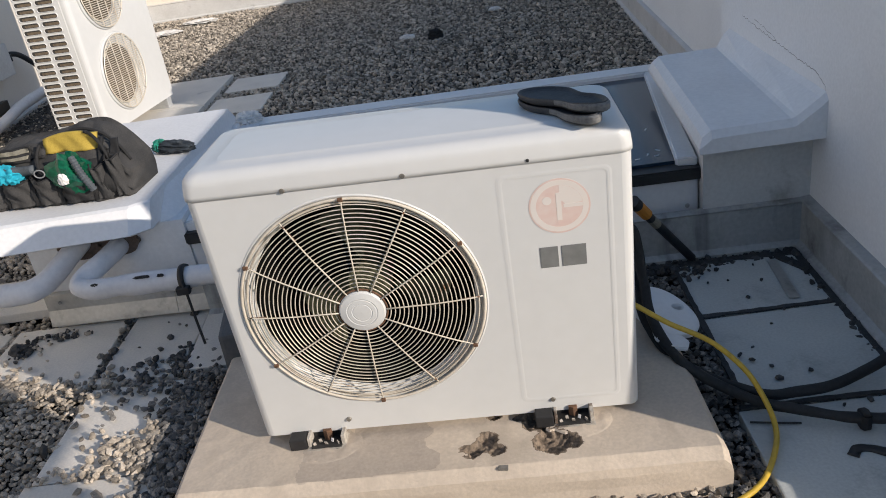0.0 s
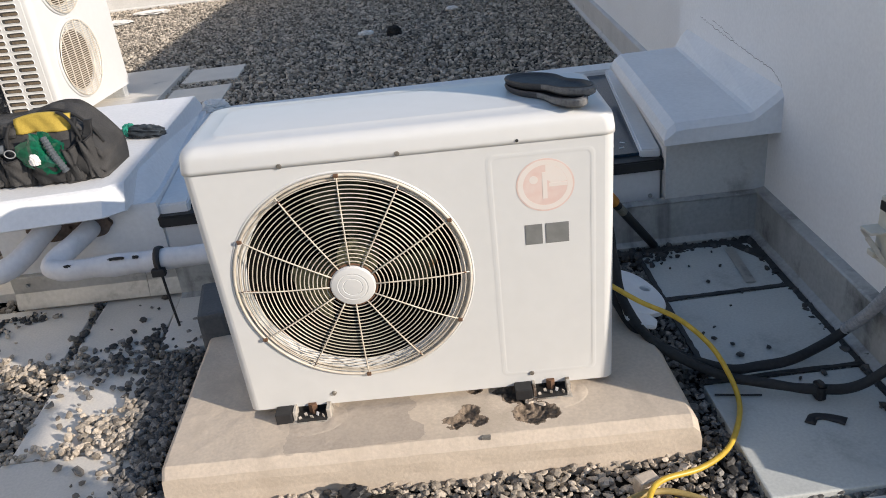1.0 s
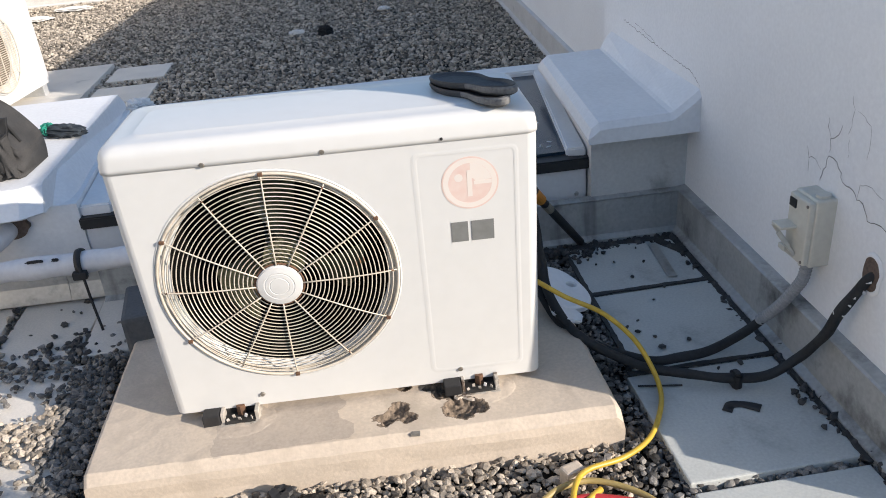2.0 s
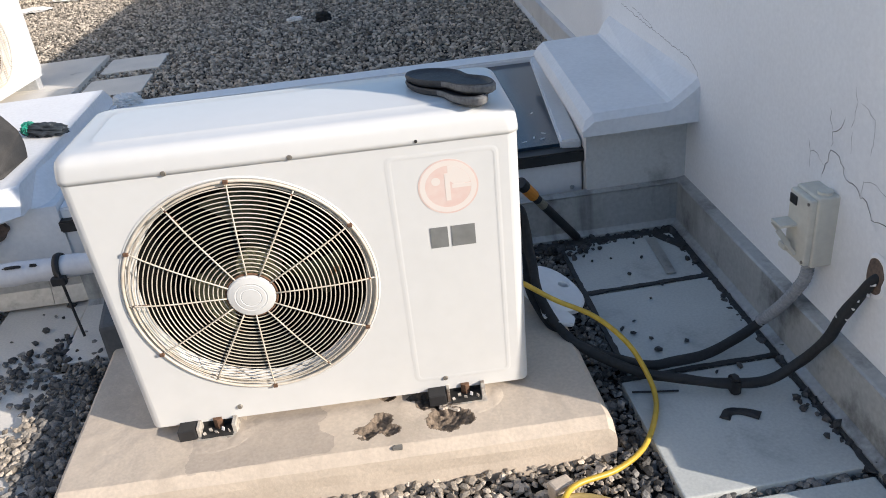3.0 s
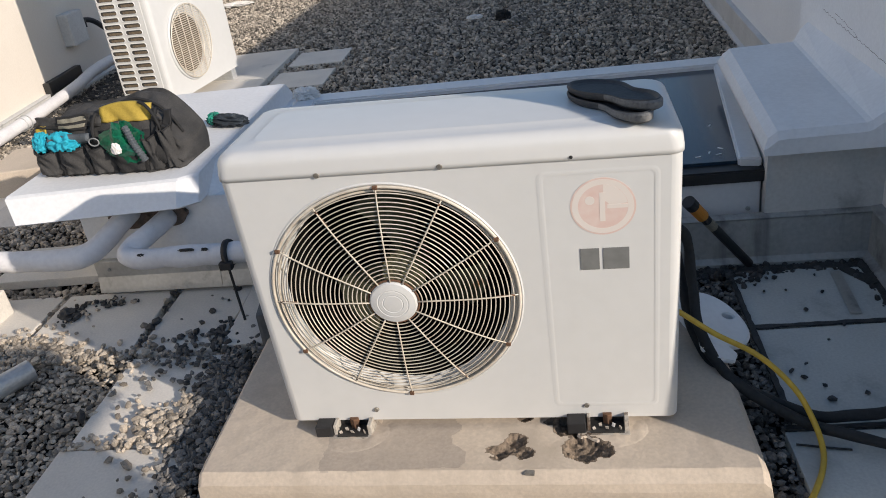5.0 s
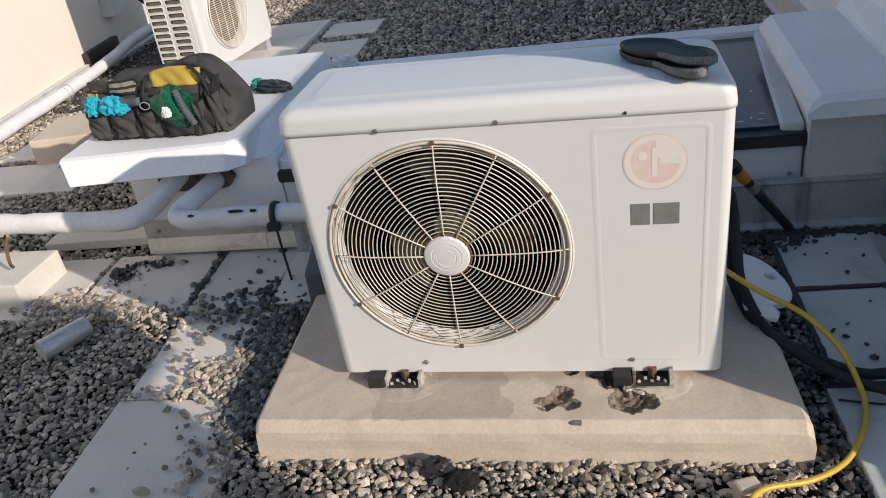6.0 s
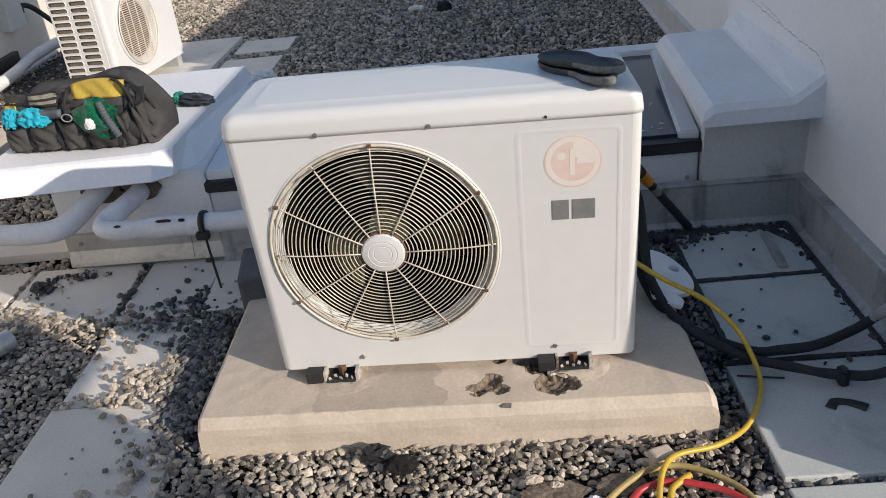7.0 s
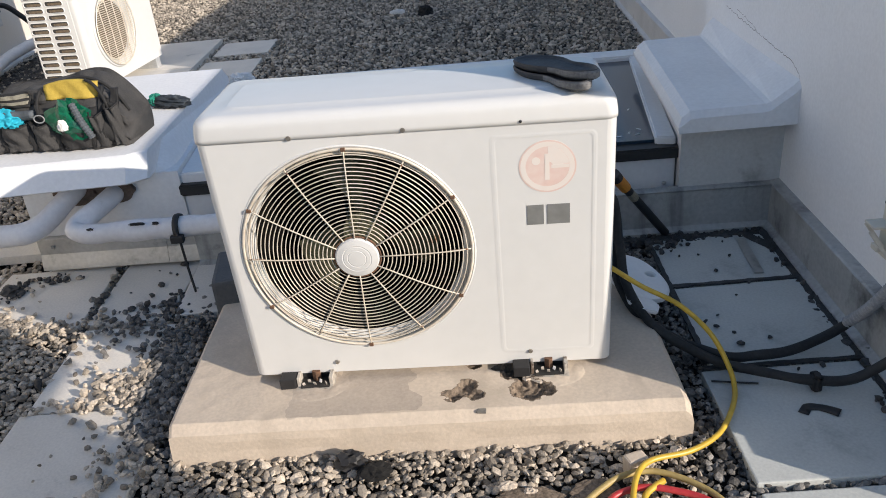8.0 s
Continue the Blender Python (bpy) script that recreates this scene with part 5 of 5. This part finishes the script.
# ---- the big twin-fan unit ----
def twin_unit():
    u = thing("twin_fan_unit", pose(-2.274, 4.991, 0.088, 0, 0, -8), "tall ivory twin-fan outdoor unit with slotted side", "air conditioner")
    hx, hy, H = 0.171, 0.44, 1.4
    body = [[(x, y, z) for x, y in rounded_rect(-hx + i, hx - i, -hy + i, hy - i, 0.03)] for z, i in ((0, 0), (H - 0.02, 0), (H - 0.005, 0.006), (H, 0.02))]
    v, f = loft(body)
    solid("casing", v, f, M_UNIT, u)
    for z in (0.3, 0.795):
        R, fy = 0.228, -0.105
        vv, ff = ring(hx + 0.004, fy, z, R, 0.01, 64, 6, axis="x")
        solid("bell_mouth", vv, ff, M_UNIT, u, "", True)
        bm = bm_cyl(R - 0.006, 0.006, 48)
        bmesh.ops.rotate(bm, matrix=Matrix.Rotation(radians(90), 3, 'Y'), verts=bm.verts)
        bmesh.ops.translate(bm, vec=(hx + 0.0045, fy, z), verts=bm.verts)
        part("bell_dish", bm, M_UNIT, u, "cream dished bell-mouth")
        # casing is uncut: the disc's dark brown stands for the shaded opening
        bm = bm_cyl(R - 0.055, 0.004, 48)
        bmesh.ops.rotate(bm, matrix=Matrix.Rotation(radians(90), 3, 'Y'), verts=bm.verts)
        bmesh.ops.translate(bm, vec=(hx + 0.0085, fy - 0.05, z), verts=bm.verts)
        part("fan_opening", bm, M_FANDARK, u, "flat brown disc painting the shaded fan opening")
        guard = part("fan_guard", bm_cyl(0.004, 0.004, 8), M_GUARD, u, "ivory wire guard")
        guard.location = (hx + 0.022, fy, z)
        for q in (R - 0.004, R - 0.05):
            vv, ff = ring(0, 0 if q > R - 0.02 else -0.05, 0, q, 0.003, 64, 4, axis="x")
            solid("wire_ring", vv, ff, M_GUARD, guard)
        for k in range(36):
            zz = -R + 0.012 + (2 * R - 0.024) * k / 35
            half = math.sqrt(max(0.0, (R - 0.005) ** 2 - zz * zz))
            solid("wire", *tube([(0, -half, zz), (0.006, 0, zz), (0, half, zz)], 0.0024, 4, 3), M_GUARD, guard)
        for k in range(5):
            yy = -0.16 + 0.08 * k
            half = math.sqrt((R - 0.005) ** 2 - yy * yy)
            solid("stay", *tube([(0.004, yy, -half), (0.008, yy, 0), (0.004, yy, half)], 0.003, 4, 3), M_GUARD, guard)
    # slotted side facing the yard
    panel = part("side_panel", bm_box(-hx + 0.012, hx - 0.045, -hy - 0.003, -hy + 0.01, 0.02, H - 0.02, 0.002), M_UNIT, u)
    slot_v, slot_f = loft([[(x, y, z) for x, z in rounded_rect(-0.054, 0.054, -0.0115, 0.0115, 0.011, 4)] for y in (-hy - 0.0042, -hy + 0.002)])
    rim_v, rim_f = loft([[(x, -hy - 0.003, z) for x, z in rounded_rect(-0.058, 0.058, -0.0148, 0.0148, 0.014, 4)], [(x, -hy - 0.008, z) for x, z in rounded_rect(-0.056, 0.056, -0.0132, 0.0132, 0.0126, 4)],
                         [(x, -hy - 0.004, z) for x, z in rounded_rect(-0.054, 0.054, -0.0115, 0.0115, 0.011, 4)]], caps=False)
    sm, rm = mesh_from("slot", slot_v, slot_f, M_DARK), mesh_from("slot_rim", rim_v, rim_f, M_UNIT)
    fin_v, fin_f = loft([[(x, y, z) for x, z in rounded_rect(-0.037, 0.05, -0.009, 0.005, 0.006, 4)] for y in (-hy - 0.0052, -hy)])
    fm = mesh_from("slot_fin", fin_v, fin_f, M_FANDARK)
    for col in (-0.094, 0.038):
        for row in range(34):
            o = new("slot", sm)
            o.parent = panel
            o.location = (col, 0, 0.05 + row * 0.039)
            o = new("slot_fin", fm)
            o.parent = panel
            o.location = (col, 0, 0.05 + row * 0.039)
            o = new("slot_rim", rm)
            o.parent = panel
            o.location = (col, 0, 0.05 + row * 0.039)
    for y in (-0.33, 0.33):
        part("foot", bm_box(-0.17, 0.175, y - 0.03, y + 0.03, -0.07, 0.0, 0.006), M_STEEL, u, "galvanised foot")
    return u


twin_unit()

# black strip plate on the wall foot; near-black stones paint shade behind the unit
plate = part("wall_plate", bm_box(0.0, 0.045, -0.26, 0.26, -0.02, 0.165, 0.003), M_DARK)
plate.matrix_world = pose(left_x(5.36) + 0.002, 5.36, 0.0, 0, 0, 4.6)
tagged(plate, "black plate standing against the wall foot", "plate")
rng = np.random.default_rng(31)
q = np.c_[rng.uniform(-3.3, -2.62, 5200), rng.uniform(4.3, 6.4, 5200), rng.uniform(-0.014, -0.002, 5200)]
stones("wet_gravel", q, rng.gamma(8, 0.0016, len(q)).clip(0.008, 0.022), M_STONE_DARK, 8, "gravel painted near-black for the shade behind the twin-fan unit")

# switch on the sunlit wall behind the twin-fan unit, and its cable
sw = thing("wall_switch", pose(left_x(5.7), 5.7, 0.42), "grey weatherproof switch box on the wall", "switch")
part("body", bm_box(0.0, 0.09, -0.11, 0.11, -0.115, 0.115, 0.012), M_FLASH_PALE, sw)
part("gland", bm_cyl(0.03, 0.05, 12), M_BLACK, sw).location = (0.05, 0.135, 0.0)
hose("power_cable", [(left_x(5.85) + 0.02, 5.85, 0.43), (left_x(5.9) + 0.05, 5.92, 0.435), (-3.34, 5.98, 0.41), (-3.3, 6.04, 0.34), (-3.22, 6.05, 0.25), (-3.0, 5.8, 0.17), (-2.6, 5.3, 0.13)], 0.02, M_BLACK, "black power cable from the wall switch", "cable")


# ---- tool bag ----
M_ROLL = mat("blue_grey_nylon", (0.1, 0.115, 0.13), (0.06, 0.07, 0.08), 0.7, scale=20, fine=200, bump=0.4)
M_GLOVE = mat("grey_glove", (0.05, 0.065, 0.08), (0.01, 0.013, 0.018), 0.8, scale=35, fine=250, bump=0.4)


def tool_bag():
    bag = thing("tool_bag", pose(-1.405, 2.525, 0.431, 0, 0, -4), "open charcoal canvas tool bag stuffed with cloths", "bag")
    L = 0.265

    def tall(x):
        return 0.195 + 0.03 * math.exp(-((x - 0.11) / 0.1) ** 2)

    def front(x, z):
        """The front face leans back towards the top and bellies out below."""
        e = max(0.0, 1 - abs(x / L) ** 5)
        q = max(0.0, z) / tall(x)
        return -(0.118 - 0.055 * q ** 1.7 + 0.012 * math.sin(math.pi * min(1, q * 1.3))) * (0.8 + 0.2 * e) + 0.014 * noise.noise(Vector((x * 16 + z * 9, z * 12, 2))) + 0.034 * abs(noise.noise(Vector((x * 20 + z * 26, z * 8, 5)))) - 0.008

    rows = []
    for i in range(91):
        x = -L + 2 * L * i / 90
        h = tall(x) * (0.8 + 0.2 * max(0.0, 1 - abs(x / L) ** 8)) * (1 - 0.4 * max(0.0, (x - 0.15) / 0.115) ** 1.6)
        lp = [(x, front(x, h * k / 18), h * k / 18) for k in range(19)]
        yt = front(x, h)
        lp += [(x, yt + (0.11 - yt) * k / 10, h - 0.012 * math.sin(math.pi * k / 10) + 0.02 * noise.noise(Vector((x * 18, k * 0.36, 7))) - 0.012 * abs(noise.noise(Vector((x * 30, k * 0.5, 9))))) for k in range(1, 10)]
        lp += [(x, 0.1 + 0.012 * math.sin(math.pi * k / 7), h * (1 - k / 7)) for k in range(8)]
        rows.append(lp)
    v, f = loft(rows)
    solid("body", v, f, M_BAG, bag, "charcoal canvas body", True)

    def patch(name, x0, x1, z0, z1, material, label, off=0.004, arch=0.0, parent=bag):
        """A sewn panel that lies on the front face."""
        nu, nv = 14, 8
        vv = []
        for j in range(nv + 1):
            for i in range(nu + 1):
                a, b = i / nu, j / nv
                x = x0 + (x1 - x0) * a
                z = z0 + (z1 - z0) * b * (1 - arch + arch * math.sin(math.pi * (0.12 + 0.76 * a)))
                vv.append((x, front(x, z) - off, z))
        ff = [(j * (nu + 1) + i, j * (nu + 1) + i + 1, (j + 1) * (nu + 1) + i + 1, (j + 1) * (nu + 1) + i) for j in range(nv) for i in range(nu)]
        m = len(vv)
        vv += [(p[0], p[1] + off + 0.006, p[2]) for p in vv]
        ff += [tuple(q + m for q in r[::-1]) for r in ff]
        rim = [i for i in range(nu + 1)] + [j * (nu + 1) + nu for j in range(1, nv + 1)] + [nv * (nu + 1) + i for i in range(nu - 1, -1, -1)] + [j * (nu + 1) for j in range(nv - 1, 0, -1)]
        ff += [(rim[k], rim[k - 1], rim[k - 1] + m, rim[k] + m) for k in range(len(rim))]
        return solid(name, vv, ff, material, parent, label, True)

    def pouch(x0, x1, z1, y, seed, material=M_BAG, depth=0.03, parent=bag):
        nu, nv = 14, 10
        vv, ff = [], []
        for j in range(nv + 1):
            for i in range(nu + 1):
                a, b = i / nu, j / nv
                bulge = depth * math.sin(math.pi * a) ** 0.6 * (0.55 + 0.45 * b)
                fold = 0.016 * noise.noise(Vector((a * 4 + b * 2.5 + seed, b * 2, seed)))
                vv.append((x0 + (x1 - x0) * a, y - bulge + fold, 0.012 + (z1 - 0.012) * b - 0.012 * math.sin(math.pi * a) * b))
        ff = [(j * (nu + 1) + i, j * (nu + 1) + i + 1, (j + 1) * (nu + 1) + i + 1, (j + 1) * (nu + 1) + i) for j in range(nv) for i in range(nu)]
        m = len(vv)
        vv += [(p[0], p[1] + 0.006, p[2]) for p in vv]
        ff += [tuple(q + m for q in r[::-1]) for r in ff]
        ff += [(nv * (nu + 1) + i, nv * (nu + 1) + i + 1, m + nv * (nu + 1) + i + 1, m + nv * (nu + 1) + i) for i in range(nu)]
        pk = solid("pocket", vv, ff, material, parent, "", True)
        rim = [vv[nv * (nu + 1) + i] for i in range(nu + 1)]
        rv, rf = tube([(p[0], p[1] + 0.002, p[2]) for p in rim], 0.003, 6, 2)
        solid("binding", rv, rf, M_BAG_DARK, pk, "dark bound edge", True)

    pouch(-0.265, -0.165, 0.10, -0.112, 1)
    pouch(-0.16, -0.06, 0.105, -0.122, 2)
    pouch(-0.055, 0.03, 0.11, -0.124, 3)
    pouch(0.035, 0.15, 0.085, -0.124, 4, M_BAG_DARK)
    pouch(0.155, 0.205, 0.13, -0.118, 5)
    pouch(0.21, 0.255, 0.15, -0.104, 6)
    # black strips paint the shade in the gaps between pockets
    for q in (-0.163, -0.058, 0.032, 0.152, 0.207):
        patch("gap_shade", q - 0.007, q + 0.007, 0.01, 0.13, M_BAG_DARK, "", 0.007)
    patch("side_panel", 0.0, 0.185, 0.168, 0.228, M_MUSTARD, "mustard yellow canvas panel", 0.006, 0.35)
    patch("side_panel", -0.262, -0.215, 0.125, 0.168, M_MUSTARD, "small mustard canvas tab", 0.006)
    patch("dark_edge", 0.225, 0.25, 0.05, 0.19, M_BAG_DARK, "black webbing strip", 0.005)
    flap = patch("name_patch", -0.165, -0.055, 0.152, 0.196, M_BAG_DARK, "black patch with pale bars", 0.008)
    patch("pale_bar", -0.157, -0.063, 0.178, 0.19, M_TAPE, "", 0.011, 0.0, flap)
    patch("pale_bar", -0.157, -0.063, 0.161, 0.17, M_TAPE, "", 0.011, 0.0, flap)
    zv, zf = tube([(-0.19 + 0.022 * k, front(-0.19 + 0.022 * k, 0.128) - 0.012, 0.128 + 0.003 * math.sin(k)) for k in range(8)], 0.015, 12, 4, rough=0.004)
    solid("zip_pouch", zv, zf, M_ROLL, bag, "blue-grey rolled zip flap", True)
    # black patches paint the shade inside the pocket mouths
    for p0, p1, pz in ((-0.262, -0.17, 0.1), (-0.155, -0.065, 0.105), (-0.05, 0.025, 0.11), (0.04, 0.145, 0.085), (0.157, 0.203, 0.13), (0.212, 0.25, 0.15)):
        patch("pocket_shade", p0, p1, pz - 0.03, pz + 0.012, M_BAG_DARK, "black patch painting the shade in a pocket mouth", 0.003)
    patch("flap", -0.262, 0.0, 0.166, 0.193, M_BAG, "charcoal top flap", 0.005)
    patch("flap_edge", -0.262, 0.0, 0.16, 0.167, M_BAG_DARK, "black piping of the flap", 0.009)
    patch("side_panel", 0.2, 0.222, 0.03, 0.16, M_BAG_DARK, "black side webbing", 0.011)
    for bx, bz in ((0.2, 0.168), (0.235, 0.14)):
        part("buckle", bm_box(-0.012, 0.012, -0.006, 0.006, -0.009, 0.009, 0.003), M_DARK, bag, "black plastic buckle").matrix_basis = pose(bx, front(bx, bz) - 0.012, bz, 0, 30, 0)
    patch("webbing", 0.19, 0.202, 0.02, 0.2, M_BAG_DARK, "black webbing strap", 0.012)
    for pth in ([(-0.015, -0.075, 0.2), (-0.02, -0.105, 0.165), (-0.005, -0.135, 0.125), (0.03, -0.14, 0.12), (0.05, -0.115, 0.15)], [(0.15, -0.07, 0.225), (0.175, -0.08, 0.215), (0.205, -0.095, 0.18), (0.23, -0.112, 0.11)],
                [(0.07, -0.04, 0.222), (0.12, -0.03, 0.226), (0.18, -0.03, 0.205), (0.225, -0.03, 0.16), (0.255, -0.03, 0.1)]):
        vv, ff = tube(pth, 0.0055, 8, 6)
        solid("strap", vv, ff, M_BAG_DARK, bag, "", True)
    vv, ff = tube([(0.0 + 0.018 * math.cos(a), -0.152, 0.125 + 0.013 * math.sin(a)) for a in [radians(10 * i) for i in range(0, 361, 2)][:19]], 0.0022, 6, 1)
    solid("ring", vv, ff, M_CONDUIT, bag, "dull steel ring", True)
    vv, ff = tube([(0.115, -0.135, 0.165), (0.14, -0.15, 0.11), (0.165, -0.152, 0.05)], 0.01, 10, 12, ribs=0.003)
    solid("spiral_hose", vv, ff, M_ROLL, bag, "grey spiral hose end")
    return bag


tool_bag()
crumple("turquoise_cloth", (0.055, 0.028, 0.036), M_TEAL, 3, None, m=pose(-1.555, 2.425, 0.545, 0, 8, -4), amount=0.42, freq=2.3, detail=5, smooth=True)
crumple("fold", (0.028, 0.024, 0.04), M_TEAL, 6, bpy.data.objects["turquoise_cloth"], m=pose(-1.64, 2.435, 0.55, 0, 20, -4), amount=0.42, freq=2.3, detail=5, smooth=True)
tagged(bpy.data.objects["turquoise_cloth"], "crumpled turquoise cloth stuffed in a bag pocket", "cloth")
crumple("green_film", (0.066, 0.026, 0.076), M_GREEN, 5, None, m=pose(-1.322, 2.388, 0.535, 0, 30, 0), amount=0.62, freq=1.05, detail=3)
tagged(bpy.data.objects["green_film"], "crumpled glossy green plastic packet in the bag", "packet")
crumple("white_label", (0.016, 0.008, 0.022), M_PAPER, 8, None, m=pose(-1.335, 2.352, 0.53, 0, 0, 0), amount=0.4, freq=1.5, smooth=True)
tagged(bpy.data.objects["white_label"], "white crumpled paper on the green packet", "paper")
glove = crumple("work_glove", (0.085, 0.034, 0.024), M_GLOVE, 9, None, m=pose(-1.14, 2.83, 0.45, 0, 0, -18), amount=0.38, freq=1.8, detail=5, smooth=True)
tagged(glove, "dark work glove lying beside the tool bag", "glove")
crumple("cuff", (0.024, 0.03, 0.023), mat("green_knit", (0.01, 0.3, 0.2), (0.02, 0.12, 0.1), 0.8, scale=60, fine=250, bump=0.4), 10, glove, "green knitted cuff", m=pose(-1.2, 2.85, 0.456))

# ---- litter on the far gravel ----
for nm, x, y, sx, sy, m_, lb in (("paper_scrap", -0.457, 6.537, 0.055, 0.03, M_PAPER, "white paper scrap lying on the gravel"), ("paper_scrap", 0.303, 7.222, 0.05, 0.035, M_PAPER, "white torn paper on the gravel"),
                                 ("black_rag", -0.225, 6.43, 0.055, 0.045, M_BAG_DARK, "small black rag on the gravel"), ("paper_scrap", -2.95, 9.2, 0.18, 0.1, M_PAPER, "pale torn paper by the far wall"), ("paper_scrap", -3.2, 8.7, 0.16, 0.12, M_PAPER, "pale torn paper on sunlit gravel")):
    o = crumple(nm, (sx, sy, 0.02 if m_ is M_PAPER else 0.05), m_, x * 3, None, m=pose(0, 0, 0), amount=0.5, freq=2.0)
    o.location = (x, y, 0.012)
    tagged(o, lb, "litter")
o = crumple("crushed_cup", (0.06, 0.04, 0.035), M_PAPER, 31, None, m=pose(0, 0, 0), amount=0.5)
o.location = (-1.03, 3.5, 0.335)
tagged(o, "crushed white cup on the skylight frame", "litter")
v, f = tube([(0.722, 1.3, 0.002), (0.738, 1.318, 0.003), (0.762, 1.318, 0.003), (0.785, 1.304, 0.003), (0.803, 1.29, 0.002)], 0.011, 14, 5, rough=0.012)
tagged(solid("shrivelled_strip", [(x, y, max(0.0005, z * 0.5 + 0.002)) for x, y, z in v], f, M_BLACK, None, "", True), "dark shrivelled strip on the paver", "debris")
# the first two lumps paint the darkness of a pit in the gravel
for x, y, sx, sy, sz, m_, lb in ((-0.345, 1.245, 0.036, 0.024, 0.026, M_BLACK, "black lump painting a dark pit in the gravel"), (-0.285, 1.205, 0.036, 0.03, 0.01, M_BED, "flat black lump painting the pit's shade in the gravel"), (0.05, 1.09, 0.07, 0.03, 0.004, M_BROKEN, "flat dark dirt patch on the gravel"), (0.2, 1.10, 0.05, 0.03, 0.004, M_BROKEN, "dark dirt beside the hoses"),
                                 (0.06, 1.105, 0.016, 0.012, 0.008, M_PAD, "pale concrete crumb on the gravel"), (0.012, 1.13, 0.02, 0.014, 0.007, M_PAD, "pale crumbled mortar on the gravel"), (0.135, 1.06, 0.014, 0.01, 0.008, M_PAPER, "white crumpled scrap on the gravel"), (-1.62, 2.21, 0.035, 0.025, 0.022, M_STONE_DARK, "black clump of dirt on the paver")):
    o = crumple("debris", (sx, sy, sz), m_, x * 7 + 2, None, m=pose(0, 0, 0), amount=0.4, detail=3)
    o.location = (x, y, 0.006)
    tagged(o, lb, "debris")
# black tape nicks on the wrapped pipe
for x, z, ln in ((-1.245, 0.245, 0.012), (-1.09, 0.252, 0.022), (-1.03, 0.25, 0.01)):
    o = crumple("tape_scrap", (ln, 0.004, 0.005), M_BLACK, x * 5, None, m=pose(0, 0, 0), amount=0.8, detail=3)
    o.location = (x, 2.165 - 0.0225, z - 0.001)
    tagged(o, "torn black tape on the wrapped pipe", "tape")
